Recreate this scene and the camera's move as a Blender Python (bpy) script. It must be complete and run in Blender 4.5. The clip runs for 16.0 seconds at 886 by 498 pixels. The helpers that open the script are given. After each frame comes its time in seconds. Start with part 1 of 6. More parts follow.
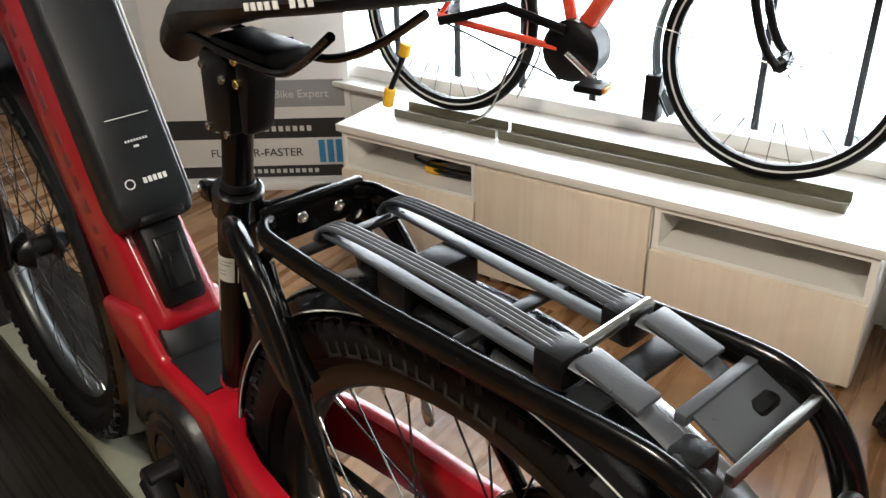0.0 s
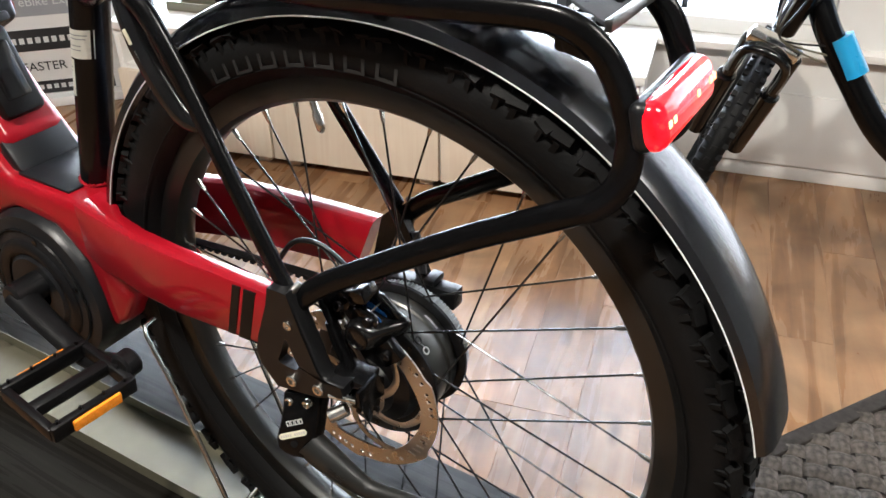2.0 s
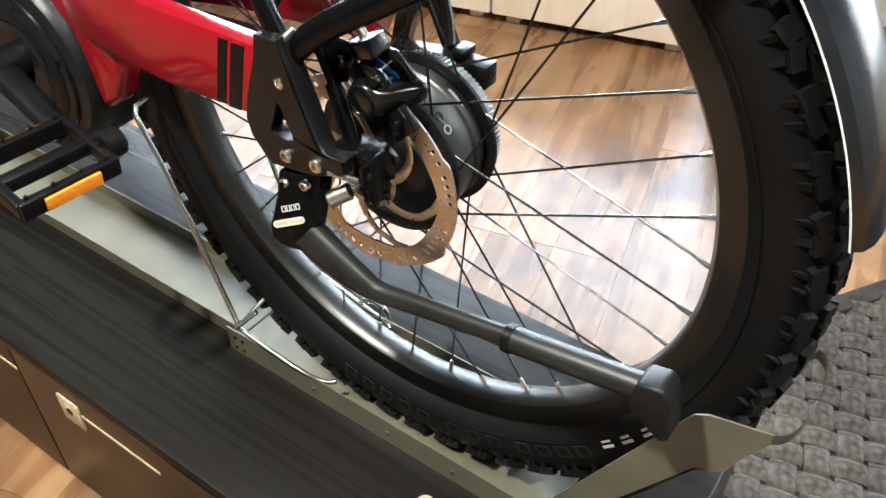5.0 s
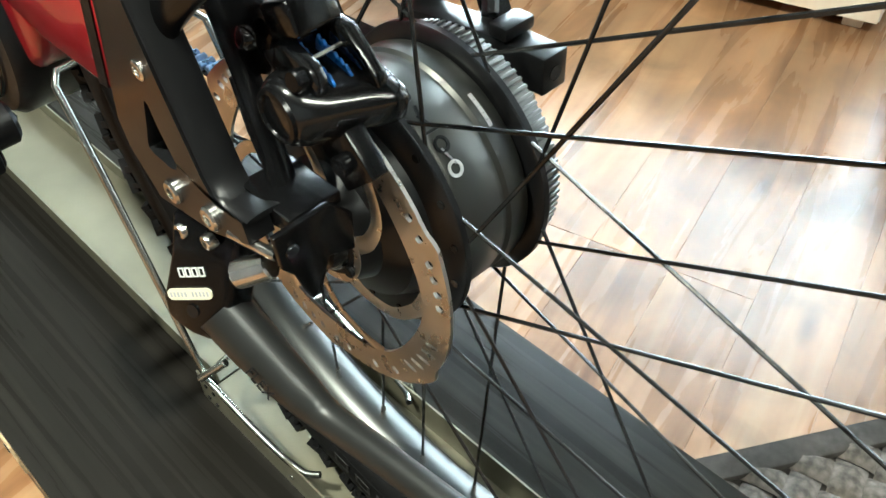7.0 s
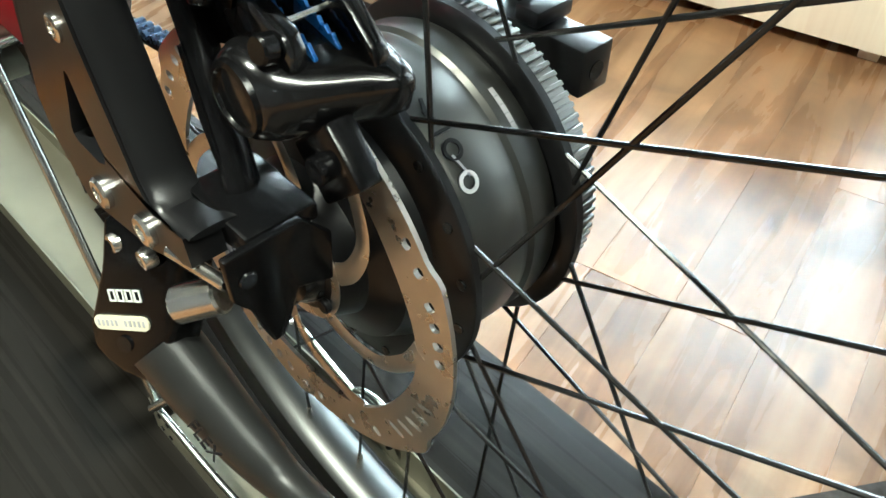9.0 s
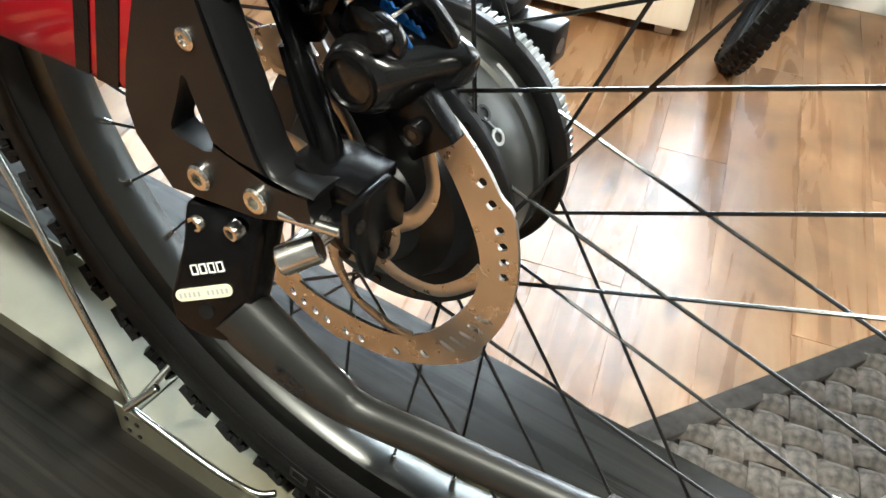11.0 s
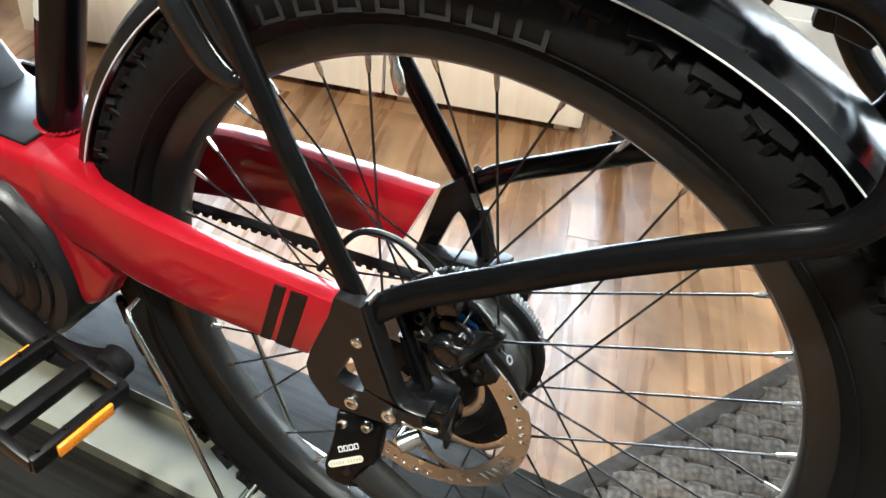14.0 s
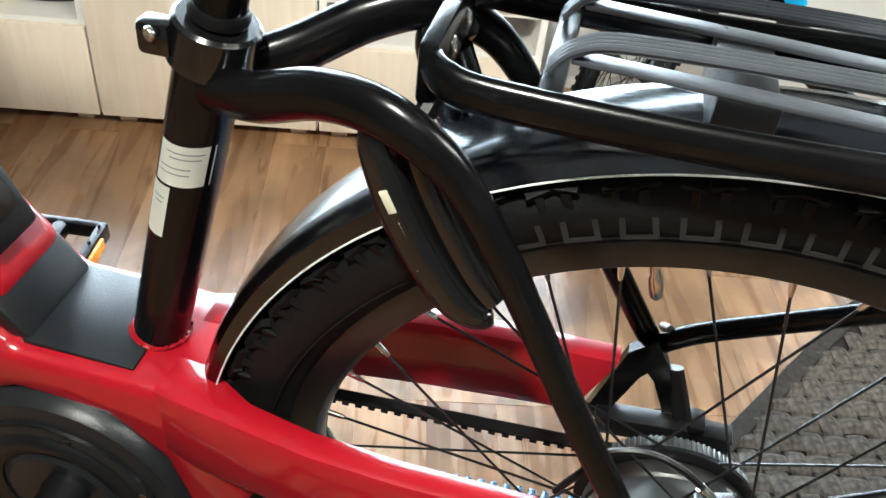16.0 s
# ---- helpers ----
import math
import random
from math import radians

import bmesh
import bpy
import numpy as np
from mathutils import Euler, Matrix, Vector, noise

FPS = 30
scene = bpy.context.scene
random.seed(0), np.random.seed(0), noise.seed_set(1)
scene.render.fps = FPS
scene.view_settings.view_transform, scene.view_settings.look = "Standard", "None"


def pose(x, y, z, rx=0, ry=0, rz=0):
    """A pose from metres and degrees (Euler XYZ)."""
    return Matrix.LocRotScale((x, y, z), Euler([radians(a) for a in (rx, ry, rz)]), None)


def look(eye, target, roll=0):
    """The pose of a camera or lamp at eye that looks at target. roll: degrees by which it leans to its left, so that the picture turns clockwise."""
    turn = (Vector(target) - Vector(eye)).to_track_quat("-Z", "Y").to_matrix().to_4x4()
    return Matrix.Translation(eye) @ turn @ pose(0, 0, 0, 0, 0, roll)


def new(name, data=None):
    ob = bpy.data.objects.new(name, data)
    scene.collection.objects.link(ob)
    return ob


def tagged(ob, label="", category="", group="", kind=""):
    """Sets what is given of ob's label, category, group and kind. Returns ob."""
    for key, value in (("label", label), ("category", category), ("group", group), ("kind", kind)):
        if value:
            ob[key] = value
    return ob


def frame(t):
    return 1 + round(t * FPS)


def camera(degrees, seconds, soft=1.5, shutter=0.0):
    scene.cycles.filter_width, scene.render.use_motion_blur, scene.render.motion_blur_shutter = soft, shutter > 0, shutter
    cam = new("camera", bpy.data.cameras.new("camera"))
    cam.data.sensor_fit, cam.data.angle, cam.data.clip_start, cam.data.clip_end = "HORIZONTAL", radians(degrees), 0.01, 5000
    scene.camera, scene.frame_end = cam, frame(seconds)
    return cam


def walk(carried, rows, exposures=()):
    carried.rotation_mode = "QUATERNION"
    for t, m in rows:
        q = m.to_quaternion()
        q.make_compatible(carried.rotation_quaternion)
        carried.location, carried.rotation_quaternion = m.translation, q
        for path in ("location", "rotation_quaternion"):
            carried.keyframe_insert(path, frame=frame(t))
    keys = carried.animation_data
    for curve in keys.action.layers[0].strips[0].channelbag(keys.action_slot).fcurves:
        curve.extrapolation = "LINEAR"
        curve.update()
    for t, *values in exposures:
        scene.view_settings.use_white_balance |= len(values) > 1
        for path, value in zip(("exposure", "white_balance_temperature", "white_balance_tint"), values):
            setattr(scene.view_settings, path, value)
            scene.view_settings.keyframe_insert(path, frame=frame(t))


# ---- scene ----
cam = camera(54.62, 16.0, soft=1.5)
PATH = [
    (0, (0.3489, -0.3469, 1.3521), (-0.3076, 0.2332, 0.8699), -1.57),
    (0.5, (0.3513, -0.4234, 1.3174), (-0.2278, 0.2374, 0.8400), -2.00),
    (1, (0.3625, -0.4773, 1.2894), (-0.1363, 0.2368, 0.7983), -0.93),
    (1.5, (0.3733, -0.5053, 1.2545), (-0.0901, 0.2091, 0.7303), -0.87),
    (2, (0.3895, -0.5455, 1.2198), (-0.0440, 0.1749, 0.6785), -0.13),
    (2.5, (0.3919, -0.5592, 1.1886), (-0.0150, 0.1480, 0.6104), 0.30),
    (3, (0.3880, -0.5763, 1.1567), (0.0014, 0.1174, 0.5490), 0.84),
    (3.5, (0.3933, -0.5864, 1.1356), (0.0143, 0.0959, 0.5104), 0.83),
    (4, (0.3938, -0.5897, 1.1310), (0.0145, 0.0851, 0.4980), 0.53),
    (4.2, (0.3965, -0.5847, 1.1252), (0.0096, 0.0840, 0.4903), 0.47),
    (6.3, (0.3021, -0.2631, 0.9734), (-0.2072, 0.2422, 0.2768), -2.99),
    (6.5, (0.2892, -0.2489, 0.9617), (-0.2276, 0.2500, 0.2660), -3.20),
    (7, (0.2612, -0.2205, 0.9385), (-0.2608, 0.2687, 0.2398), -2.32),
    (7.5, (0.2371, -0.1959, 0.9163), (-0.2856, 0.2968, 0.2206), -0.92),
    (8, (0.2178, -0.1847, 0.8997), (-0.3040, 0.3206, 0.2124), 0.41),
    (8.5, (0.2080, -0.1786, 0.8883), (-0.3167, 0.3312, 0.2065), 0.95),
    (9, (0.2083, -0.1796, 0.8829), (-0.3121, 0.3305, 0.1981), 1.56),
    (9.5, (0.2153, -0.1804, 0.8809), (-0.3000, 0.3327, 0.1945), 2.11),
    (9.7, (0.2179, -0.1853, 0.8848), (-0.2962, 0.3295, 0.1987), 2.60),
    (11.8, (0.1506, -0.3704, 0.9538), (-0.0640, 0.3397, 0.2833), 7.02),
    (12, (0.1442, -0.3856, 0.9696), (-0.0427, 0.3327, 0.2994), 7.59),
    (12.5, (0.1421, -0.4387, 1.0242), (-0.0022, 0.3045, 0.3708), 9.26),
    (13, (0.1440, -0.4646, 1.0852), (-0.0014, 0.2834, 0.4376), 9.08),
    (13.5, (0.1608, -0.4821, 1.1376), (-0.0415, 0.2568, 0.4949), 7.67),
    (14, (0.1603, -0.4713, 1.1902), (-0.1159, 0.2480, 0.5527), 6.54),
    (14.5, (0.1237, -0.4563, 1.2192), (-0.1735, 0.2612, 0.5893), 5.89),
    (15, (0.0368, -0.4300, 1.2318), (-0.2031, 0.3070, 0.5999), 6.26),
    (15.5, (-0.0715, -0.4055, 1.2371), (-0.2241, 0.3465, 0.5959), 6.88),
    (16, (-0.1351, -0.3974, 1.2355), (-0.2507, 0.3556, 0.5876), 7.10),
]
walk(cam, [(t, look(eye, target, roll)) for t, eye, target, roll in PATH], [(0, -0.2, 6500, 10), (0.6, -0.1, 6500, 10), (1.5, 0.22, 6200, 11), (2.5, 0.64, 6050, 12), (4.2, 0.78, 6000, 11), (6.3, 1.08, 5900, -3), (8.0, 1.05, 5900, -4), (9.7, 1.05, 5900, -5), (11.8, 1.10, 6300, 7), (13, 0.94, 5850, 6), (14.5, 0.92, 5850, 3), (16, 0.72, 5850, 2)])
HUB = 0.66   # height of the rear axle over the floor
ROOM = pose(-0.243, 1.482, 0, 0, 0, 14)   # local frame of the window side: x along the window, y outwards

# ---- light ----
world = bpy.data.worlds.new("daylight")
scene.world = world
world.use_nodes = True
sky = world.node_tree.nodes.new("ShaderNodeTexSky")
sky.sky_type, sky.sun_disc = "NISHITA", False
sky.sun_elevation, sky.sun_rotation = radians(40), radians(10)
back = world.node_tree.nodes["Background"]
back.inputs["Strength"].default_value = 0.12
world.node_tree.links.new(sky.outputs["Color"], back.inputs["Color"])


def area_lamp(name, eye, target, sx, sy, watts, col):
    lamp = bpy.data.lights.new(name, "AREA")
    lamp.shape, lamp.size, lamp.size_y, lamp.energy, lamp.color = "RECTANGLE", sx, sy, watts, col
    ob = new(name, lamp)
    ob.matrix_world = look(eye, target)
    return ob


# daylight for the window opening, the shop's ceiling spot, and an added unseen fill panel
area_lamp("street_light", ROOM @ Vector((-1.1, 1.9, 1.45)), ROOM @ Vector((-1.1, 0.0, 1.35)), 6.0, 3.4, 500, (0.80, 0.91, 1.0))
area_lamp("ceiling_lamp_light", (-0.30, -0.95, 2.50), (-0.2, -0.30, 0.3), 0.12, 0.12, 50, (1.0, 0.92, 0.78))
# added fill: brightens the window wall and the cabinet fronts
area_lamp("ceiling_fill_light", (1.4, -0.2, 2.52), (0.8, 1.4, 0.2), 1.2, 0.6, 66, (1.0, 0.93, 0.80))


# ---- materials ----
def nodes_of(name):
    m = bpy.data.materials.new(name)
    m.use_nodes = True
    t = m.node_tree
    return m, t, t.nodes["Principled BSDF"]


def noise_node(t, scale, detail=4, stretch=None, space="Object"):
    c = t.nodes.new("ShaderNodeTexCoord")
    n = t.nodes.new("ShaderNodeTexNoise")
    n.inputs["Scale"].default_value, n.inputs["Detail"].default_value = scale, detail
    if stretch:
        g = t.nodes.new("ShaderNodeMapping")
        g.inputs["Scale"].default_value = stretch
        t.links.new(c.outputs[space], g.inputs["Vector"])
        t.links.new(g.outputs["Vector"], n.inputs["Vector"])
    else:
        t.links.new(c.outputs[space], n.inputs["Vector"])
    return n


def ramp(t, src, stops):
    r = t.nodes.new("ShaderNodeValToRGB")
    e = r.color_ramp.elements
    while len(e) < len(stops):
        e.new(0.5)
    for el, (p, c) in zip(e, stops):
        el.position, el.color = p, (*c, 1) if len(c) == 3 else c
    t.links.new(src, r.inputs["Fac"])
    return r


def mat(name, col, rough=0.5, metal=0.0, var=0.15, scale=12, fine=220, bump=0.1, coat=0.0, stretch=None, rvar=0.12, spec=0.5):
    """A surface with variation at two scales: patches of colour and gloss, and a fine relief."""
    m, t, b = nodes_of(name)
    lo = tuple(c * (1 - var) for c in col)
    hi = tuple(min(c * (1 + var), 1) for c in col)
    n1 = noise_node(t, scale, 5, stretch)
    t.links.new(ramp(t, n1.outputs["Fac"], [(0.3, lo), (0.7, hi)]).outputs["Color"], b.inputs["Base Color"])
    n2 = noise_node(t, scale * 3.7, 6, stretch)
    k = t.nodes.new("ShaderNodeMapRange")
    k.inputs["To Min"].default_value, k.inputs["To Max"].default_value = max(rough - rvar, 0.03), min(rough + rvar, 1)
    t.links.new(n2.outputs["Fac"], k.inputs["Value"])
    t.links.new(k.outputs["Result"], b.inputs["Roughness"])
    b.inputs["Metallic"].default_value = metal
    b.inputs["Specular IOR Level"].default_value = spec
    b.inputs["Coat Weight"].default_value = coat
    b.inputs["Coat Roughness"].default_value = 0.05
    if bump:
        n3 = noise_node(t, fine, 3, stretch)
        u = t.nodes.new("ShaderNodeBump")
        u.inputs["Strength"].default_value, u.inputs["Distance"].default_value = bump, 0.001
        t.links.new(n3.outputs["Fac"], u.inputs["Height"])
        t.links.new(u.outputs["Normal"], b.inputs["Normal"])
    return m


def wood_mat(name, tones, rough, grain=(2.5, 30, 30), spread=0.5, bump=0.25, knots=True, spec=0.5, patch=(0.95, 1.05)):
    """Planks: grain drawn out along the piece, a tone of its own for each piece."""
    m, t, b = nodes_of(name)
    b.inputs["Specular IOR Level"].default_value = spec
    info = t.nodes.new("ShaderNodeObjectInfo")
    c = t.nodes.new("ShaderNodeTexCoord")
    shift = t.nodes.new("ShaderNodeVectorMath")
    shift.operation = "MULTIPLY_ADD"
    comb = t.nodes.new("ShaderNodeCombineXYZ")
    for s in "XYZ":
        t.links.new(info.outputs["Random"], comb.inputs[s])
    shift.inputs[1].default_value = (37, 11, 23)
    t.links.new(comb.outputs["Vector"], shift.inputs[0])
    t.links.new(c.outputs["Object"], shift.inputs[2])
    g = t.nodes.new("ShaderNodeMapping")
    g.inputs["Scale"].default_value = grain
    t.links.new(shift.outputs["Vector"], g.inputs["Vector"])
    n = t.nodes.new("ShaderNodeTexNoise")
    n.inputs["Scale"].default_value, n.inputs["Detail"].default_value, n.inputs["Distortion"].default_value = 1.0, 8, 1.2
    t.links.new(g.outputs["Vector"], n.inputs["Vector"])
    col = ramp(t, n.outputs["Fac"], tones)
    big = t.nodes.new("ShaderNodeTexNoise")
    big.inputs["Scale"].default_value, big.inputs["Detail"].default_value, big.inputs["Distortion"].default_value = 6.0, 6, 0.8
    t.links.new(shift.outputs["Vector"], big.inputs["Vector"])
    hsv = t.nodes.new("ShaderNodeHueSaturation")
    val = t.nodes.new("ShaderNodeMath")
    val.operation = "MULTIPLY_ADD"
    val.inputs[1].default_value, val.inputs[2].default_value = spread, 1 - spread / 2
    t.links.new(info.outputs["Random"], val.inputs[0])
    mix = t.nodes.new("ShaderNodeMath")
    mix.operation = "MULTIPLY"
    br = t.nodes.new("ShaderNodeMapRange")
    br.inputs["From Min"].default_value, br.inputs["From Max"].default_value = 0.3, 0.7
    br.inputs["To Min"].default_value, br.inputs["To Max"].default_value = patch
    t.links.new(big.outputs["Fac"], br.inputs["Value"])
    t.links.new(val.outputs["Value"], mix.inputs[0])
    t.links.new(br.outputs["Result"], mix.inputs[1])
    t.links.new(mix.outputs["Value"], hsv.inputs["Value"])
    t.links.new(col.outputs["Color"], hsv.inputs["Color"])
    out = hsv.outputs["Color"]
    if knots:
        v = t.nodes.new("ShaderNodeTexVoronoi")
        v.inputs["Scale"].default_value = 1.0
        kg = t.nodes.new("ShaderNodeMapping")
        kg.inputs["Scale"].default_value = (3.2, 9, 9)
        t.links.new(shift.outputs["Vector"], kg.inputs["Vector"])
        t.links.new(kg.outputs["Vector"], v.inputs["Vector"])
        kr = ramp(t, v.outputs["Distance"], [(0.05, (0.25, 0.2, 0.17)), (0.17, (1, 1, 1))])
        mm = t.nodes.new("ShaderNodeMix")
        mm.data_type, mm.blend_type = "RGBA", "MULTIPLY"
        mm.inputs[0].default_value = 0.75
        t.links.new(out, mm.inputs[6])
        t.links.new(kr.outputs["Color"], mm.inputs[7])
        out = mm.outputs[2]
    t.links.new(out, b.inputs["Base Color"])
    k = t.nodes.new("ShaderNodeMapRange")
    k.inputs["To Min"].default_value, k.inputs["To Max"].default_value = rough - 0.08, rough + 0.1
    t.links.new(n.outputs["Fac"], k.inputs["Value"])
    t.links.new(k.outputs["Result"], b.inputs["Roughness"])
    u = t.nodes.new("ShaderNodeBump")
    u.inputs["Strength"].default_value, u.inputs["Distance"].default_value = bump, 0.001
    t.links.new(n.outputs["Fac"], u.inputs["Height"])
    t.links.new(u.outputs["Normal"], b.inputs["Normal"])
    return m


def glow(name, col, strength):
    m, t, b = nodes_of(name)
    b.inputs["Base Color"].default_value = (*col, 1)
    b.inputs["Emission Color"].default_value = (*col, 1)
    b.inputs["Emission Strength"].default_value = strength
    return m


PLANK = wood_mat("plank_wood", [(0.20, (0.105, 0.050, 0.024)), (0.36, (0.20, 0.100, 0.046)), (0.52, (0.29, 0.155, 0.074)), (0.68, (0.345, 0.205, 0.105)), (0.85, (0.33, 0.225, 0.135))], 0.27, (1.5, 13, 13), 0.40, 0.10, True, 0.42, (0.60, 1.24))
BENCH = wood_mat("black_brown_veneer", [(0.3, (0.0075, 0.0068, 0.0056)), (0.55, (0.0125, 0.0112, 0.0094)), (0.8, (0.021, 0.0190, 0.0160))], 0.27, (1.6, 70, 70), 0.1, 0.30, False, 0.07)
BENCH_FRONT = wood_mat("dark_brown_front", [(0.3, (0.030, 0.017, 0.010)), (0.7, (0.055, 0.032, 0.018))], 0.38, (2, 60, 60), 0.1, 0.2, False, 0.3)
BIRCH = wood_mat("birch_veneer", [(0.3, (0.74, 0.63, 0.50)), (0.7, (0.80, 0.71, 0.58))], 0.45, (40, 2, 2), 0.04, 0.08, False)
WHITE = mat("white_foil", (0.80, 0.78, 0.74), 0.32, var=0.03, scale=3, bump=0.04)
PAINT = mat("white_paint", (0.74, 0.73, 0.70), 0.5, var=0.05, scale=3, fine=90, bump=0.15)
# closing walls and ceiling: made dark so that black parts reflect little
SHOPWALL = mat("dark_closing_wall", (0.11, 0.10, 0.09), 0.6, var=0.12, scale=2.5, fine=90, bump=0.2)
CEILING = mat("dark_closing_ceiling", (0.17, 0.165, 0.16), 0.6, var=0.06, scale=2, fine=90, bump=0.15)
RAW = mat("raw_chipboard", (0.55, 0.42, 0.26), 0.85, var=0.3, scale=160, bump=0.4)
CARPET = mat("grey_brown_carpet", (0.090, 0.078, 0.067), 0.95, var=0.5, scale=90, fine=1100, bump=1.0, spec=0.12)
CARPET_EDGE = mat("carpet_border", (0.040, 0.035, 0.031), 0.95, var=0.3, scale=70, fine=900, bump=0.9, spec=0.15)
RED = mat("red_lacquer", (0.25, 0.0030, 0.009), 0.34, var=0.08, scale=5, fine=420, bump=0.025, coat=0.8, spec=0.15, rvar=0.06)
DEEP_RED = mat("dark_decal", (0.10, 0.004, 0.008), 0.35, var=0.05)
BLACK = mat("satin_black", (0.0022, 0.0022, 0.0024), 0.21, var=0.2, scale=9, fine=900, bump=0.04, rvar=0.03, spec=0.24)
ANOD = mat("black_anodised", (0.0060, 0.0060, 0.0064), 0.30, metal=0.1, var=0.15, scale=14, fine=900, bump=0.04, rvar=0.04, spec=0.32)
RIM = mat("satin_black_rim", (0.066, 0.068, 0.066), 0.36, metal=0.95, var=0.06, scale=8, fine=900, bump=0.02, rvar=0.03)
LEG = mat("matt_black_leg", (0.0120, 0.0124, 0.0118), 0.40, var=0.15, scale=20, fine=900, bump=0.06, rvar=0.05, spec=0.42)
GUARD = mat("black_mudguard", (0.100, 0.102, 0.106), 0.20, metal=1.0, var=0.10, scale=7, bump=0.015, rvar=0.03)
GLOSSY = mat("gloss_black", (0.0040, 0.0040, 0.0042), 0.17, var=0.15, scale=30, bump=0.03, rvar=0.04, coat=0.2)
PLASTIC = mat("black_plastic", (0.0042, 0.0042, 0.0046), 0.34, var=0.2, scale=20, fine=600, bump=0.2, spec=0.24)
COVER = mat("grey_motor_cover", (0.0085, 0.0092, 0.0104), 0.34, var=0.2, scale=15, fine=700, bump=0.2, spec=0.27)
RUBBER = mat("tyre_rubber", (0.0045, 0.0045, 0.0046), 0.55, var=0.3, scale=18, fine=350, bump=0.25, spec=0.16)
RUBBER_TEXT = mat("tyre_relief", (0.0155, 0.0150, 0.0145), 0.5, var=0.25, scale=40, bump=0.1, spec=0.25)
# grey rubber; the blue in its base colour stands for reflected sky
STRAP = mat("grey_rubber_strap", (0.046, 0.050, 0.058), 0.32, var=0.15, scale=25, fine=500, bump=0.15)
STEEL = mat("polished_steel", (0.70, 0.68, 0.63), 0.20, metal=1.0, var=0.08, scale=40, bump=0.04)
SPOKE = mat("black_spoke", (0.045, 0.045, 0.045), 0.22, metal=0.8, var=0.1, scale=60, bump=0.0)
ROTOR = mat("rotor_steel", (0.60, 0.575, 0.53), 0.30, metal=1.0, var=0.10, scale=30, fine=900, bump=0.10)
HUBSHELL = mat("dark_hub_shell", (0.072, 0.073, 0.068), 0.38, metal=0.85, var=0.05, scale=6, fine=900, bump=0.02, rvar=0.03)
TOOTH = mat("dark_sprocket_steel", (0.22, 0.22, 0.21), 0.34, metal=1.0, var=0.1, scale=40, bump=0.03)
ZINC = mat("grey_powder_coat", (0.140, 0.131, 0.092), 0.38, metal=0.15, var=0.14, scale=14, fine=600, bump=0.12)
WIRE = mat("zinc_wire", (0.50, 0.52, 0.49), 0.26, metal=1.0, var=0.06, scale=20, bump=0.0, rvar=0.03)
BRASS = mat("yellow_brass", (0.80, 0.58, 0.20), 0.25, metal=1.0, var=0.1, scale=60)
BLUE = mat("blue_anodised", (0.015, 0.14, 0.46), 0.3, metal=0.3, var=0.2, scale=60)
# blue light on the belt teeth, put into their colour
BLUE_SHEEN = mat("belt_blue_sheen", (0.13, 0.20, 0.32), 0.28, metal=0.8, var=0.15, scale=60)
ORANGE = mat("orange_reflector", (0.85, 0.27, 0.02), 0.25, var=0.15, scale=200, fine=900, bump=0.5)
PAPER = mat("white_label", (0.78, 0.77, 0.70), 0.45, var=0.04, scale=30)
SILVERPRINT = mat("silver_print", (0.62, 0.62, 0.60), 0.4, var=0.05, scale=80)
CREAM = mat("cream_label", (0.56, 0.53, 0.40), 0.4, var=0.05, scale=60)
BANNER = mat("banner_vinyl", (0.76, 0.75, 0.73), 0.4, var=0.03, scale=4)
BAND = mat("banner_black", (0.025, 0.025, 0.027), 0.4, var=0.1, scale=6)
GREY = mat("banner_grey", (0.30, 0.30, 0.31), 0.4, var=0.06, scale=6)
REDPRINT = mat("banner_red", (0.62, 0.03, 0.04), 0.4, var=0.05, scale=20)
BLUEPRINT = mat("banner_blue", (0.05, 0.28, 0.55), 0.4, var=0.1, scale=20)
CORAL = mat("orange_red_lacquer", (0.72, 0.075, 0.035), 0.25, var=0.06, scale=6, coat=0.8)
YELLOW = mat("yellow_plastic", (0.85, 0.45, 0.02), 0.4, var=0.1, scale=40)
CYAN = mat("bright_blue_paint", (0.02, 0.32, 0.62), 0.3, var=0.08, scale=8, coat=0.5)


def lens_mat():
    """A lit red lens whose light is uneven along its length."""
    m, t, b = nodes_of("red_tail_lens")
    n = noise_node(t, 42, 3, (2.2, 0.8, 2.2))
    b.inputs["Base Color"].default_value = (0.30, 0.002, 0.006, 1)
    b.inputs["Roughness"].default_value, b.inputs["Coat Weight"].default_value = 0.15, 0.7
    t.links.new(ramp(t, n.outputs["Fac"], [(0.34, (0.38, 0.000, 0.004)), (0.55, (1.0, 0.004, 0.014)), (0.72, (1.0, 0.10, 0.05))]).outputs["Color"], b.inputs["Emission Color"])
    b.inputs["Emission Strength"].default_value = 1.25
    return m


TAIL = lens_mat()
TAIL_HOT = glow("lens_hot_spot", (1.0, 0.30, 0.12), 4.0)
OUTSIDE = glow("bright_street", (1.0, 1.0, 1.0), 3.2)


def glass_mat():
    m, t, b = nodes_of("window_glass")
    b.inputs["Base Color"].default_value = (1, 1, 1, 1)
    b.inputs["Roughness"].default_value = 0.01
    b.inputs["Transmission Weight"].default_value = 1.0
    b.inputs["IOR"].default_value = 1.02
    return m


GLASS = glass_mat()


def paving_mat():
    m, t, b = nodes_of("pale_paving")
    n = noise_node(t, 1.6, 4)
    t.links.new(ramp(t, n.outputs["Fac"], [(0.34, (0.04, 0.06, 0.04)), (0.42, (0.21, 0.22, 0.22)), (0.58, (0.27, 0.265, 0.26)), (0.68, (0.12, 0.080, 0.078))]).outputs["Color"], b.inputs["Base Color"])
    b.inputs["Roughness"].default_value = 0.8
    return m


PAVING = paving_mat()
